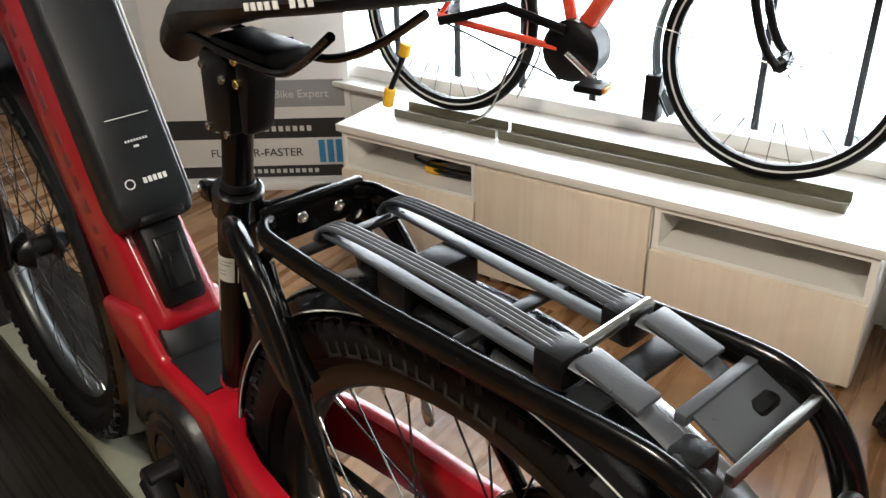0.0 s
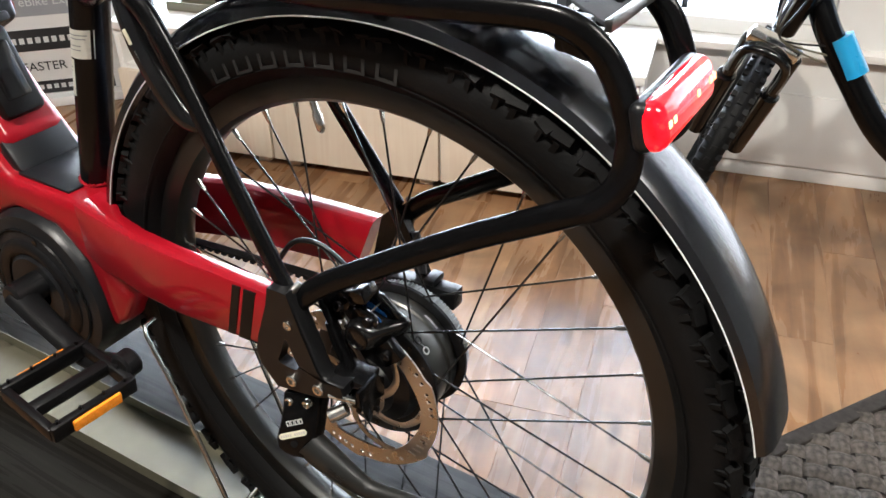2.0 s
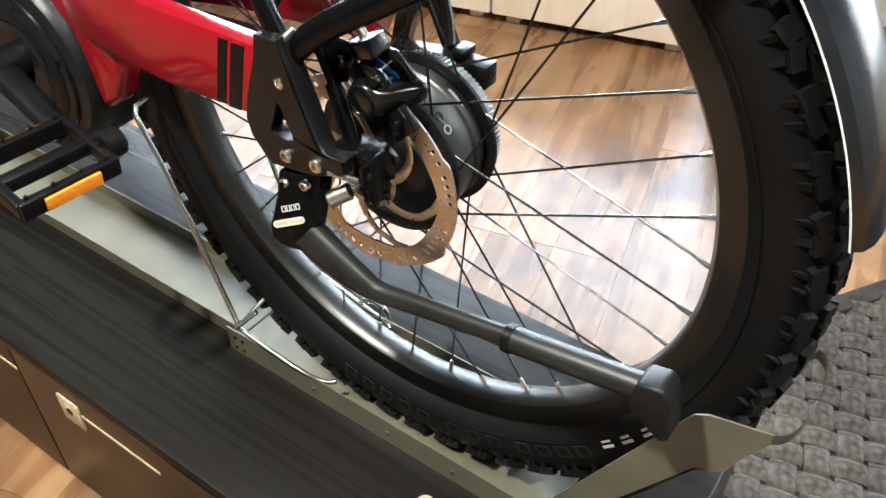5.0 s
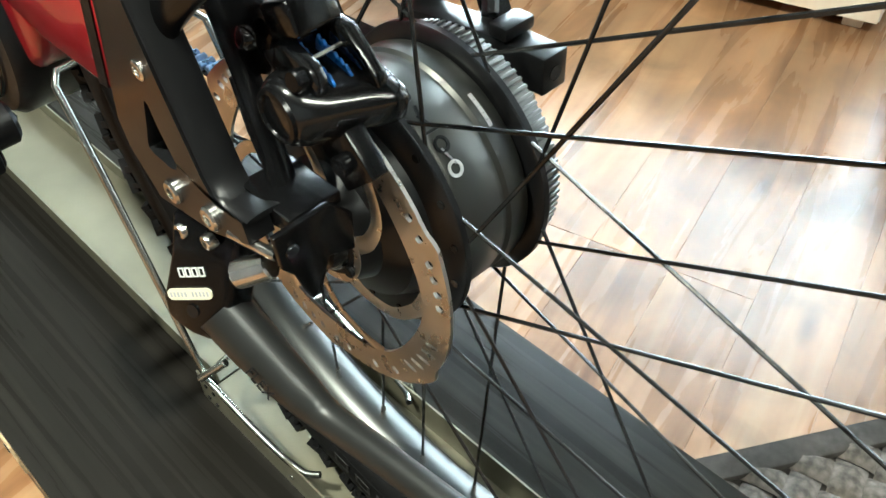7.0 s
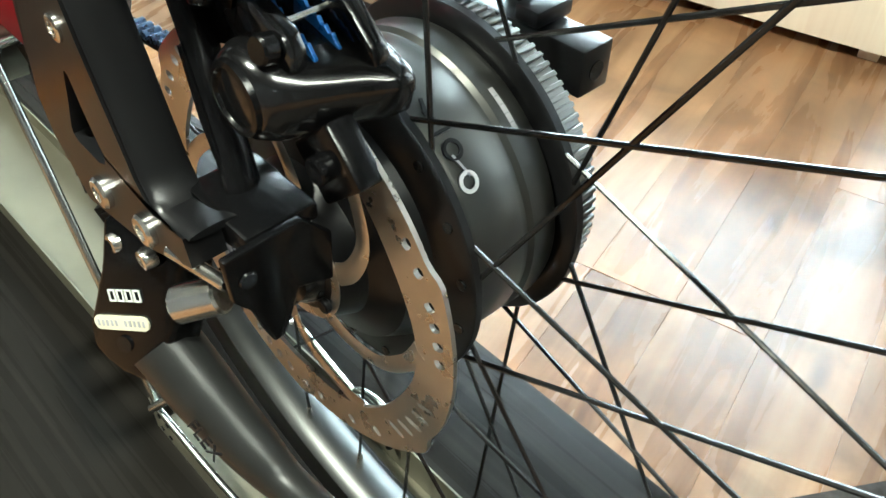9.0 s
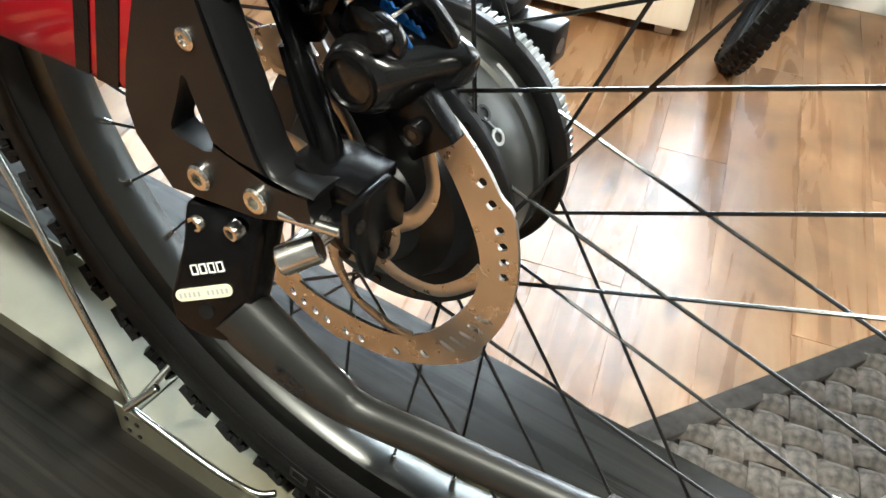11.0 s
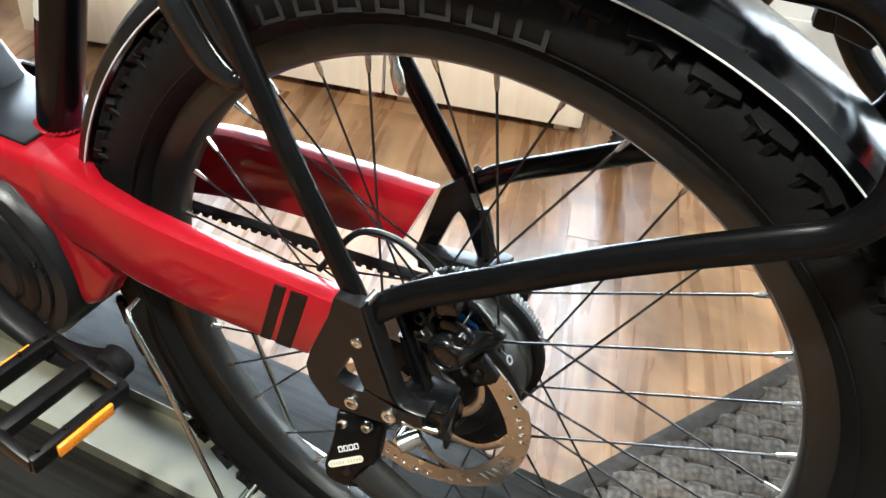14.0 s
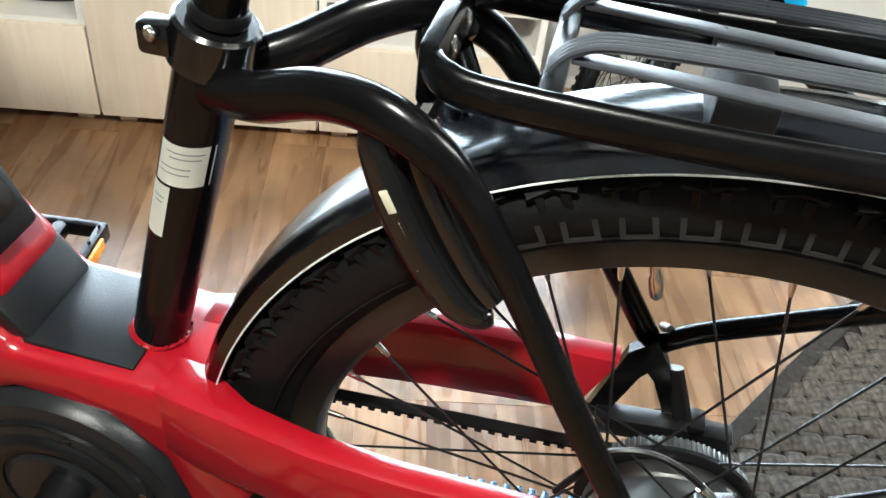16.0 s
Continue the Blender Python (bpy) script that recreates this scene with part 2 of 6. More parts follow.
ASPHALT = mat("street_asphalt", (0.055, 0.060, 0.068), 0.8, var=0.3, scale=8, fine=120, bump=0.4)


# ---- mesh helpers ----
def H(x, y, z):
    """A place on the bicycle, from decimetres round the rear axle."""
    return Vector((x / 10, y / 10, HUB + z / 10))


def finish(name, bm, m, angle=38):
    bmesh.ops.recalc_face_normals(bm, faces=bm.faces)
    me = bpy.data.meshes.new(name)
    bm.to_mesh(me)
    bm.free()
    me.materials.append(m)
    for p in me.polygons:
        p.use_smooth = True
    me.set_sharp_from_angle(angle=radians(angle))
    return me


def thing(name, at, label, category, group="", kind=""):
    ob = new(name)
    ob.location = at
    ob.empty_display_size = 0.05
    return tagged(ob, label, category, group, kind)


def part(name, bm, m, parent, label="", angle=38):
    ob = new(name, finish(name, bm, m, angle) if isinstance(bm, bmesh.types.BMesh) else bm)
    ob.parent = parent
    if parent.type == "EMPTY":
        ob.matrix_parent_inverse = Matrix.Translation(-parent.location)
    return tagged(ob, label)


def whole(name, bm, m, label, category, kind="", group="", angle=38):
    return tagged(new(name, finish(name, bm, m, angle)), label, category, group, kind)


def curve_pts(pts, k=6):
    pts = [Vector(p) for p in pts]
    out = []
    for i in range(len(pts) - 1):
        a, b = pts[max(i - 1, 0)], pts[i]
        c, d = pts[i + 1], pts[min(i + 2, len(pts) - 1)]
        for j in range(k):
            s = j / k
            out.append(0.5 * (2 * b + (c - a) * s + (2 * a - 5 * b + 4 * c - d) * s * s + (3 * b - a - 3 * c + d) * s**3))
    return out + [pts[-1]]


def tube(pts, r, n=10, bm=None, closed=False, flat=(1, 1), up=None):
    """A swept tube; r may run along the points; flat scales the section (sideways, upwards)."""
    bm = bm or bmesh.new()
    pts = [Vector(p) for p in pts]
    rad = r if isinstance(r, (list, tuple)) else [r] * len(pts)
    if len(rad) != len(pts):
        rad = [float(v) for v in np.interp(np.linspace(0, 1, len(pts)), np.linspace(0, 1, len(rad)), rad)]
    rings, ref = [], Vector(up) if up else None
    for i, p in enumerate(pts):
        a = pts[i - 1] if i or closed else p
        b = pts[(i + 1) % len(pts)] if i < len(pts) - 1 or closed else p
        d = (b - a).normalized()
        if ref is None:
            ref = Vector((0, 0, 1)) if abs(d.z) < 0.9 else Vector((0, 1, 0))
        side = d.cross(ref).normalized()
        top = side.cross(d).normalized()
        if not up:
            ref = top
        rings.append([bm.verts.new(p + (side * math.cos(t) * flat[0] + top * math.sin(t) * flat[1]) * rad[i]) for t in [2 * math.pi * j / n for j in range(n)]])
    for i in range(len(rings) if closed else len(rings) - 1):
        u, v = rings[i], rings[(i + 1) % len(rings)]
        for j in range(n):
            bm.faces.new((u[j], u[(j + 1) % n], v[(j + 1) % n], v[j]))
    if not closed:
        bm.faces.new(rings[0][::-1])
        bm.faces.new(rings[-1])
    return bm


def block(size, m=Matrix(), bevel=0.0, bm=None, seg=2):
    """A box of that size about the pose m, with rounded edges."""
    own = bmesh.new()
    bmesh.ops.create_cube(own, size=1)
    bmesh.ops.scale(own, vec=size, verts=own.verts)
    if bevel:
        bmesh.ops.bevel(own, geom=own.edges[:], offset=bevel, segments=seg, profile=0.5, affect="EDGES")
    own.transform(m)
    if bm is None:
        return own
    join(bm, own)
    return bm


def join(bm, other):
    me = bpy.data.meshes.new("joint")
    other.to_mesh(me)
    other.free()
    bm.from_mesh(me)
    bpy.data.meshes.remove(me)
    return bm


def between(lo, hi, bevel=0.0, m=Matrix(), bm=None):
    c = [(a + b) / 2 for a, b in zip(lo, hi)]
    return block([abs(b - a) for a, b in zip(lo, hi)], m @ Matrix.Translation(c), bevel, bm)


def prism(poly, y0, y1, bevel=0.0, place=H, bm=None, seg=2):
    """A plate: an outline in the bicycle's plane, from y0 to y1 (decimetres)."""
    own = bmesh.new()
    a = [own.verts.new(place(x, y0, z)) for x, z in poly]
    b = [own.verts.new(place(x, y1, z)) for x, z in poly]
    own.faces.new(a)
    own.faces.new(b[::-1])
    for i in range(len(poly)):
        j = (i + 1) % len(poly)
        own.faces.new((a[j], a[i], b[i], b[j]))
    bmesh.ops.recalc_face_normals(own, faces=own.faces)
    if bevel:
        bmesh.ops.bevel(own, geom=own.edges[:], offset=bevel, segments=seg, profile=0.5, affect="EDGES")
    return own if bm is None else join(bm, own)


def lathe(prof, at, n=48, turn=Matrix(), a0=0.0, a1=360.0, bm=None, close=False):
    """A profile of (radius, y) turned about the y axis through at; close joins its last point to its first."""
    bm = bm or bmesh.new()
    full = abs(a1 - a0) >= 360
    m = Matrix.Translation(at) @ turn.to_4x4()
    angs = [radians(a0 + (a1 - a0) * i / n) for i in range(n if full else n + 1)]
    rings = [[bm.verts.new(m @ Vector((r * math.cos(a), y, r * math.sin(a)))) for r, y in prof] for a in angs]
    k = len(prof) if close else len(prof) - 1
    for i in range(n):
        u, v = rings[i], rings[(i + 1) % len(rings)]
        for j in range(k):
            bm.faces.new((u[j], u[(j + 1) % len(prof)], v[(j + 1) % len(prof)], v[j]))
    if not full and close:
        bm.faces.new(rings[0])
        bm.faces.new(rings[-1][::-1])
    bmesh.ops.remove_doubles(bm, verts=bm.verts, dist=1e-6)
    return bm


def rod(a, b, r, n=14, bevel=0.0, bm=None):
    """A straight round bar with softened ends."""
    a, b = Vector(a), Vector(b)
    d = (b - a).normalized()
    if bevel:
        return tube([a, a + d * bevel, b - d * bevel, b], [r - bevel, r, r, r - bevel], n, bm)
    return tube([a, b], r, n, bm)


def bars(spots, parent, m, name="print", label=""):
    """Printed marks: thin plates at the poses given, each (pose, width, height)."""
    for at, w, h in spots:
        part(name, block((w, 0.0006, h), at), m, parent, label)


# ---- the room ----
def room_box(lo, hi, bevel=0.0, bm=None):
    return between(lo, hi, bevel, ROOM, bm)


floor = whole("floor", room_box((-3.8, -4.2, -0.06), (3.2, 0.37, -0.006)), PLANK, "brown wood-look plank floor", "floor", "structure")
wall = room_box((-3.8, 0.37, 0), (3.2, 0.50, 0.385))
room_box((-3.8, 0.37, 0.385), (-2.75, 0.50, 2.6), 0, wall)
room_box((0.47, 0.37, 0.385), (1.0, 0.50, 2.6), 0, wall)
room_box((2.9, 0.37, 0.385), (3.2, 0.50, 2.6), 0, wall)
room_box((1.0, 0.37, 2.25), (2.9, 0.50, 2.6), 0, wall)
room_box((-2.75, 0.37, 2.25), (0.47, 0.50, 2.6), 0, wall)
whole("wall_window", wall, PAINT, "white painted wall under and beside the shop window", "wall", "structure")
# three walls and a ceiling added to close the room and keep reflections dark
whole("wall_left", room_box((-3.9, -4.2, 0), (-3.8, 0.5, 2.6)), SHOPWALL, "plain dark wall added to close the room", "wall", "structure")
whole("wall_right", room_box((3.2, -4.2, 0), (3.3, 0.5, 2.6)), SHOPWALL, "plain dark wall added to close the room", "wall", "structure")
whole("wall_back", room_box((-3.9, -4.3, 0), (3.3, -4.2, 2.6)), SHOPWALL, "plain dark wall added to close the room", "wall", "structure")
whole("ceiling", room_box((-3.9, -4.3, 2.6), (3.3, 0.5, 2.7)), CEILING, "plain dark ceiling added to close the room", "ceiling", "structure")
whole("baseboard", room_box((0.02, 0.355, 0.0), (3.2, 0.368, 0.05), 0.003), PAINT, "white painted baseboard", "baseboard", "structure")
whole("window_sill", room_box((-2.75, 0.325, 0.386), (3.2, 0.495, 0.408), 0.004), WHITE, "white window sill board", "sill", "structure")
win = tagged(new("window_1"), "white-framed shop window with bright street light", "window", "", "structure")
win.location = ROOM @ Vector((-1.14, 0.43, 0.4))
for lo, hi in (((-2.75, 0.40, 0.409), (0.47, 0.47, 0.455)), ((-2.75, 0.40, 2.20), (0.47, 0.47, 2.25)), ((0.345, 0.40, 0.455), (0.47, 0.47, 2.2)), ((-2.75, 0.40, 0.455), (-2.69, 0.47, 2.2))):
    part("window_frame", room_box(lo, hi, 0.006), PAINT, win, "white window frame")
part("gasket", room_box((0.322, 0.42, 0.456), (0.345, 0.45, 2.2), 0.002), PLASTIC, win, "dark window gasket")
pane = part("pane", room_box((-2.69, 0.433, 0.456), (0.322, 0.439, 2.199)), GLASS, win)
pane.visible_shadow = False
win2 = tagged(new("window_2"), "white-framed second shop window beside the wall", "window", "", "structure")
win2.location = ROOM @ Vector((1.95, 0.43, 0.4))
for lo, hi in (((1.0, 0.40, 0.409), (2.9, 0.47, 0.455)), ((1.0, 0.40, 2.20), (2.9, 0.47, 2.25)), ((1.0, 0.40, 0.455), (1.06, 0.47, 2.2)), ((2.84, 0.40, 0.455), (2.9, 0.47, 2.2))):
    part("window_frame", room_box(lo, hi, 0.006), PAINT, win2, "white window frame")
pane2 = part("pane", room_box((1.06, 0.433, 0.456), (2.84, 0.439, 2.199)), GLASS, win2)
pane2.visible_shadow = False
rail_out = thing("window_railing", ROOM @ Vector((-1, 0.9, 0.2)), "dark steel railing posts outside the window", "railing")
for i in range(9):
    u = -2.3 + 0.295 * i
    part("post", room_box((u - 0.011, 0.89, 0.0), (u + 0.011, 0.91, 1.35), 0.003), PLASTIC, rail_out, "dark steel post")
part("top_rail", room_box((-2.4, 0.885, 0.98), (0.3, 0.915, 1.01), 0.003), PLASTIC, rail_out, "dark horizontal rail")
part("base_rail", room_box((-2.6, 0.88, -0.06), (0.9, 0.92, 0.0), 0.003), ZINC, rail_out)
whole("backdrop", room_box((-8, 4.0, -1.5), (6, 4.02, 5)), OUTSIDE, "overexposed bright street outside the window", "backdrop", "structure")
whole("pavement", room_box((-8, 0.5, -0.16), (6, 3.35, -0.06)), PAVING, "pale sunlit pavement outside", "pavement", "structure")
whole("road", room_box((-8, 3.36, -0.20), (6, 4.0, -0.10)), ASPHALT, "grey asphalt road beyond the pavement", "road", "structure")
notice = thing("paper_notice", ROOM @ Vector((0.62, 0.365, 0.8)), "white printed paper notice on the wall", "notice")
part("sheet", room_box((0.52, 0.366, 0.70), (0.72, 0.3685, 0.98)), PAPER, notice)
for i in range(7):
    part("text_line", room_box((0.54, 0.3650, 0.73 + 0.03 * i), (0.54 + (0.15, 0.12, 0.16)[i % 3], 0.3658, 0.738 + 0.03 * i)), GREY, notice)
# ceiling lamp housings above the picture; the larger panel is added for the fill light
for name, x, y, z, sx, sy in (("ceiling_spot", -0.30, -0.95, 2.53, 0.2, 0.2), ("ceiling_fill_panel", 1.4, -0.2, 2.56, 1.24, 0.64)):
    cl = thing(name, (x, y, z), "white ceiling lamp housing out of view", "ceiling lamp")
    part("housing", between((x - sx / 2, y - sy / 2, z + 0.005), (x + sx / 2, y + sy / 2, 2.6), 0.004), PAINT, cl)

# ---- the low white sideboard: three units under one top ----
top = whole("sideboard_top", room_box((-1.575, -0.012, 0.388), (0.012, 0.322, 0.412), 0.002), WHITE, "white board lying across the three cabinet units", "top board")


def cabinet_unit(u0, u1, openf):
    """A low unit with a birch front, open above a drawer or closed by one door."""
    c = thing("low_cabinet", ROOM @ Vector(((u0 + u1) / 2, 0.16, 0)), "low white cabinet unit with %s" % ("open shelf and birch drawer" if openf else "closed birch door"), "cabinet", "low cabinets under the window")
    t = 0.018
    part("side_panel", room_box((u0, 0.0, 0.03), (u0 + t, 0.32, 0.387), 0.001), WHITE, c, "white foil side panel")
    part("side_panel", room_box((u1 - t, 0.0, 0.03), (u1, 0.32, 0.387), 0.001), WHITE, c, "white foil side panel")
    part("bottom_panel", room_box((u0 + t, 0.0, 0.03), (u1 - t, 0.32, 0.03 + t)), WHITE, c)
    part("back_panel", room_box((u0 + t, 0.30, 0.03 + t), (u1 - t, 0.32, 0.387)), WHITE, c)
    part("top_panel", room_box((u0 + t, 0.0, 0.371), (u1 - t, 0.30, 0.387)), WHITE, c)
    if openf:
        part("shelf", room_box((u0 + t, 0.002, 0.262), (u1 - t, 0.30, 0.276)), WHITE, c, "white open shelf")
    part("door" if not openf else "drawer_front", room_box((u0 + 0.002, -0.018, 0.034), (u1 - 0.002, -0.001, 0.382 if not openf else 0.266), 0.0015), BIRCH, c, "pale birch front")
    for u in (u0 + 0.05, u1 - 0.05):
        for v in (0.03, 0.27):
            part("foot", room_box((u - 0.02, v - 0.015, 0), (u + 0.02, v + 0.02, 0.0295), 0.003), BIRCH, c)
    return c


cabinet_unit(-1.562, -1.064, True)
cabinet_unit(-1.060, -0.534, False)
cabinet_unit(-0.530, 0.0, True)
cable = thing("coiled_cable", ROOM @ Vector((-1.22, 0.12, 0.277)), "black cable coiled with a yellow plug on the shelf", "cable")
part("coil", tube([ROOM @ Vector((-1.20 + (0.09 + 0.004 * i) * math.cos(i * 0.5), 0.12 + 0.055 * math.sin(i * 0.5), 0.283 + 0.0012 * i)) for i in range(26)], 0.0055, 8), PLASTIC, cable, "coiled black cable")
part("plug", room_box((-1.30, 0.07, 0.278), (-1.24, 0.11, 0.305), 0.008), YELLOW, cable, "yellow plug")
whole("trim", room_box((0.06, 0.346, 0.05), (3.2, 0.3545, 0.27), 0.002), PAINT, "white painted panel below the window", "panel", "structure")


# ---- the floor mat ----
MAT = Matrix.Translation((0.318, 0.800, 0)) @ Matrix.Rotation(radians(57.9), 4, "Z")
rug = thing("woven_mat", MAT @ Vector((0.3, -0.6, 0)), "grey-brown basket-woven carpet mat on the plank floor", "mat")
part("backing", between((-1.3, -1.6, 0.0006), (1.5, -0.012, 0.004), 0.001, MAT), CARPET_EDGE, rug)
part("border", between((-1.3, -0.036, 0.0045), (1.5, 0.0, 0.0195), 0.006, MAT), CARPET_EDGE, rug, "flat dark border strip")

# ---- the dark display bench and the steel stand on it ----
bench = thing("display_bench", (-0.9, 0, 0), "low black-brown display bench under the bicycle", "bench")
part("bench_top", between((-2.3, -0.209, 0.283), (0.315, 0.192, 0.305), 0.0015), BENCH, bench, "black-brown veneered top")
part("carcass", between((-2.28, -0.190, 0.0), (0.298, 0.180, 0.2825)), BENCH, bench)
for x0, x1 in ((-2.28, -1.09), (-1.084, -0.486), (-0.480, 0.298)):
    part("front_panel", between((x0, -0.207, 0.012), (x1, -0.1905, 0.2815), 0.001), BENCH_FRONT, bench, "dark brown front panel")
for x0, x1 in ((-0.372, -0.212), (-0.62, -0.484)):
    part("slot", between((x0, -0.2085, 0.236), (x1, -0.2072, 0.2405)), RAW, bench, "pale raw slot edge")
br = part("hinge_plate", between((-0.392, -0.2110, 0.212), (-0.352, -0.2075, 0.258), 0.001), RAW, bench, "pale mounting plate with a hole")
# a dark disc gives the shade inside the plate's hole
part("plate_hole_disc", rod((-0.372, -0.2112, 0.238), (-0.372, -0.2122, 0.238), 0.0055, 16), PLASTIC, bench)
part("bench_edge", between((0.3151, -0.209, 0.0), (0.3165, 0.192, 0.3045), 0.0004), COVER, bench, "thin dark grey end strip")
gm = lathe([(0.0062, 0), (0.0105, 0), (0.0100, 0.0016), (0.0075, 0.002)], (0, 0, 0), 20)
gm.transform(Matrix.Translation((0.083, -0.098, 0.3052)) @ Matrix.Rotation(radians(90), 4, "X"))
part("drill_hole", gm, RAW, bench, "ragged pale drill hole rim")
# shade down the drill hole, laid on as a dark disc
part("drill_shade_disc", rod((0.083, -0.098, 0.3052), (0.083, -0.098, 0.3058), 0.0066, 16), PLASTIC, bench)

stand = thing("wheel_stand", (-0.5, 0, 0.305), "grey steel wheel channel stand with wire loops", "bicycle stand")


def channel(x0, x1, yn, yf, z0, high, m=ZINC, t=0.0016):
    """A folded U of sheet steel along x."""
    u = [(yn, z0 + high), (yn, z0), (yf, z0), (yf, z0 + high), (yf - t, z0 + high), (yf - t, z0 + t), (yn + t, z0 + t), (yn + t, z0 + high)]
    bm = bmesh.new()
    a, b = ([bm.verts.new((x, y, z)) for y, z in u] for x in (x0, x1))
    for i in range(8):
        bm.faces.new((a[i], a[(i + 1) % 8], b[(i + 1) % 8], b[i]))
    for e in (a, b):
        for q in ((0, 1, 6, 7), (1, 2, 5, 6), (2, 3, 4, 5)):
            bm.faces.new([e[k] for k in q])
    return bm


part("long_channel", channel(-1.5, -0.236, -0.044, 0.046, 0.3056, 0.021), ZINC, stand, "long grey steel channel")
part("rear_trough", channel(-0.234, 0.196, -0.060, 0.058, 0.3056, 0.036), ZINC, stand, "deeper grey steel trough")
# ramp behind the wheel: sides with a stepped edge, and a curved end
side = [(1.86, -3.52), (1.96, -3.05), (3.00, -0.98), (3.10, -0.91), (3.56, -0.80), (3.56, -0.90), (3.39, -1.25), (3.34, -1.40), (3.25, -1.50), (3.12, -1.54), (2.46, -2.68), (2.14, -3.34), (2.10, -3.52)]
for y in (-0.50, 0.50):
    part("ramp_side", prism(side, y, y + (0.02 if y < 0 else -0.02), 0), ZINC, stand, "folded steel ramp side")
pl = bmesh.new()
rows = [[pl.verts.new(H(x, y, z)) for z in (low, top)] for x, y, low, top in [(3.54 + 0.17 * math.cos(a), 0.5 * math.copysign(abs(math.sin(a)) ** 0.6, math.sin(a)), -0.90 + 0.02 * math.cos(a), -0.80 + 0.03 * math.cos(a)) for a in [radians(-90 + 10 * i) for i in range(19)]]]
for u, v in zip(rows, rows[1:]):
    pl.faces.new((u[0], u[1], v[1], v[0]))
bmesh.ops.solidify(pl, geom=pl.faces[:], thickness=0.0022)
part("ramp_end", pl, ZINC, stand, "curved steel lip behind the tyre")
pl = bmesh.new()
rows = [[pl.verts.new(H(x, y, z)) for y in (-0.48, 0.48)] for x, z in ((2.10, -3.50), (2.30, -3.10), (2.62, -2.50), (3.12, -1.60), (3.28, -1.46), (3.40, -1.20))]
for u, v in zip(rows, rows[1:]):
    pl.faces.new((u[0], u[1], v[1], v[0]))
bmesh.ops.solidify(pl, geom=pl.faces[:], thickness=0.0016)
part("ramp_plate", pl, ZINC, stand, "bent steel ramp plate")
for x in (-2.22, -2.10):
    for z in (-3.30, -3.46):
        part("rivet", rod(H(x, -0.60, z), H(x, -0.612, z), 0.0022, 10), PLASTIC, stand)
for x in (-1.0, 0.05, 0.9, 1.75):
    part("rivet", rod(H(x, -0.60, -3.38), H(x, -0.612, -3.38), 0.0026, 10), STEEL, stand)
for s in (-1, 1):
    w = tube(curve_pts([H(-1.92, s * 0.30, -2.72), H(-2.00, s * 0.58, -2.90), H(-2.06, s * 0.63, -2.95)], 4) + [H(-2.66, s * 0.63, -1.15), H(-2.96, s * 0.62, -0.50), H(-3.02, s * 0.56, -0.44), H(-3.04, s * 0.40, -0.44)], 0.0030, 10)
    part("wire_leg", w, WIRE, stand, "bright zinc wire leg")
    part("wire_foot", tube(curve_pts([H(-2.06, s * 0.63, -3.02), H(-1.3, s * 0.60, -3.18), H(-0.9, s * 0.56, -3.22), H(-0.75, s * 0.48, -3.20)], 4), 0.0028, 10), WIRE, stand, "bright zinc wire")
part("wire_cross", rod(H(-2.06, -0.68, -2.97), H(-1.86, -0.50, -2.74), 0.0036, 10, 0.0008), WIRE, stand)
part("wire_bow", tube(curve_pts([H(-1.42, 0.60, -3.30), H(-1.22, 0.62, -3.10), H(-0.96, 0.62, -3.06), H(-0.86, 0.62, -3.24), H(-0.86, 0.62, -3.46)], 5), 0.0032, 10), WIRE, stand, "bent wire handle")
part("valve_pin", tube([H(1.50, 0.50, -3.50), H(1.50, 0.50, -3.30), H(1.50, 0.50, -3.20)], [0.004, 0.0052, 0.004], 12), STEEL, stand, "small steel pin")

# ---- banner beside the sideboard ----
BN = Matrix.Translation((-2.34, 1.14, 0)) @ Matrix.Rotation(radians(48), 4, "Z")
ban = thing("display_banner", BN @ Vector((0, 0, 0)), "white printed display banner with black bands", "banner")


def ban_box(name, u0, z0, u1, z1, m, lift, label=""):
    return part(name, between((u0, -0.012 - lift, z0), (u1, -0.0115 - lift + 0.0008, z1), 0, BN), m, ban, label)


part("board", between((-0.36, -0.010, 0.035), (0.345, 0.012, 1.6), 0.002, BN), BANNER, ban, "white banner board")
part("base", between((-0.36, -0.05, 0.0), (0.345, 0.05, 0.034), 0.004, BN), BANNER, ban, "pale banner base")
ban_box("band", -0.36, 0.195, 0.320, 0.270, BAND, 0.0, "black band")
ban_box("band", -0.36, 0.040, 0.300, 0.085, BAND, 0.0, "black band")
ban_box("grey_box", 0.025, 0.315, 0.325, 0.415, GREY, 0.0, "grey box")
for i in range(3):
    ban_box("blue_mark", 0.215 + 0.032 * i, 0.095, 0.238 + 0.032 * i, 0.185, BLUEPRINT, 0.0, "blue block mark")
for i in range(5):
    ban_box("red_mark", -0.06 + 0.033 * i - 0.06, 0.335, -0.034 + 0.033 * i - 0.06, 0.385, REDPRINT, 0.0, "red logo block")
for k, (u, w) in enumerate(((-0.12, 0.05), (-0.05, 0.055), (0.03, 0.045), (0.10, 0.065))):
    ban_box("logo_bar", u, 0.515, u + w, 0.570, BAND, 0.0, "black logo bar")
for i in range(5):
    ban_box("logo_bar", -0.20 + 0.075 * i, 0.640, -0.145 + 0.075 * i, 0.690, BAND, 0.0, "black logo bar")
for i in range(14):
    if i not in (3, 4):
        ban_box("band_mark", -0.16 + 0.026 * i, 0.222, -0.144 + 0.026 * i, 0.242, SILVERPRINT, 0.001)
    ban_box("band_mark", -0.12 + 0.024 * i, 0.056, -0.105 + 0.024 * i, 0.072, SILVERPRINT, 0.001)
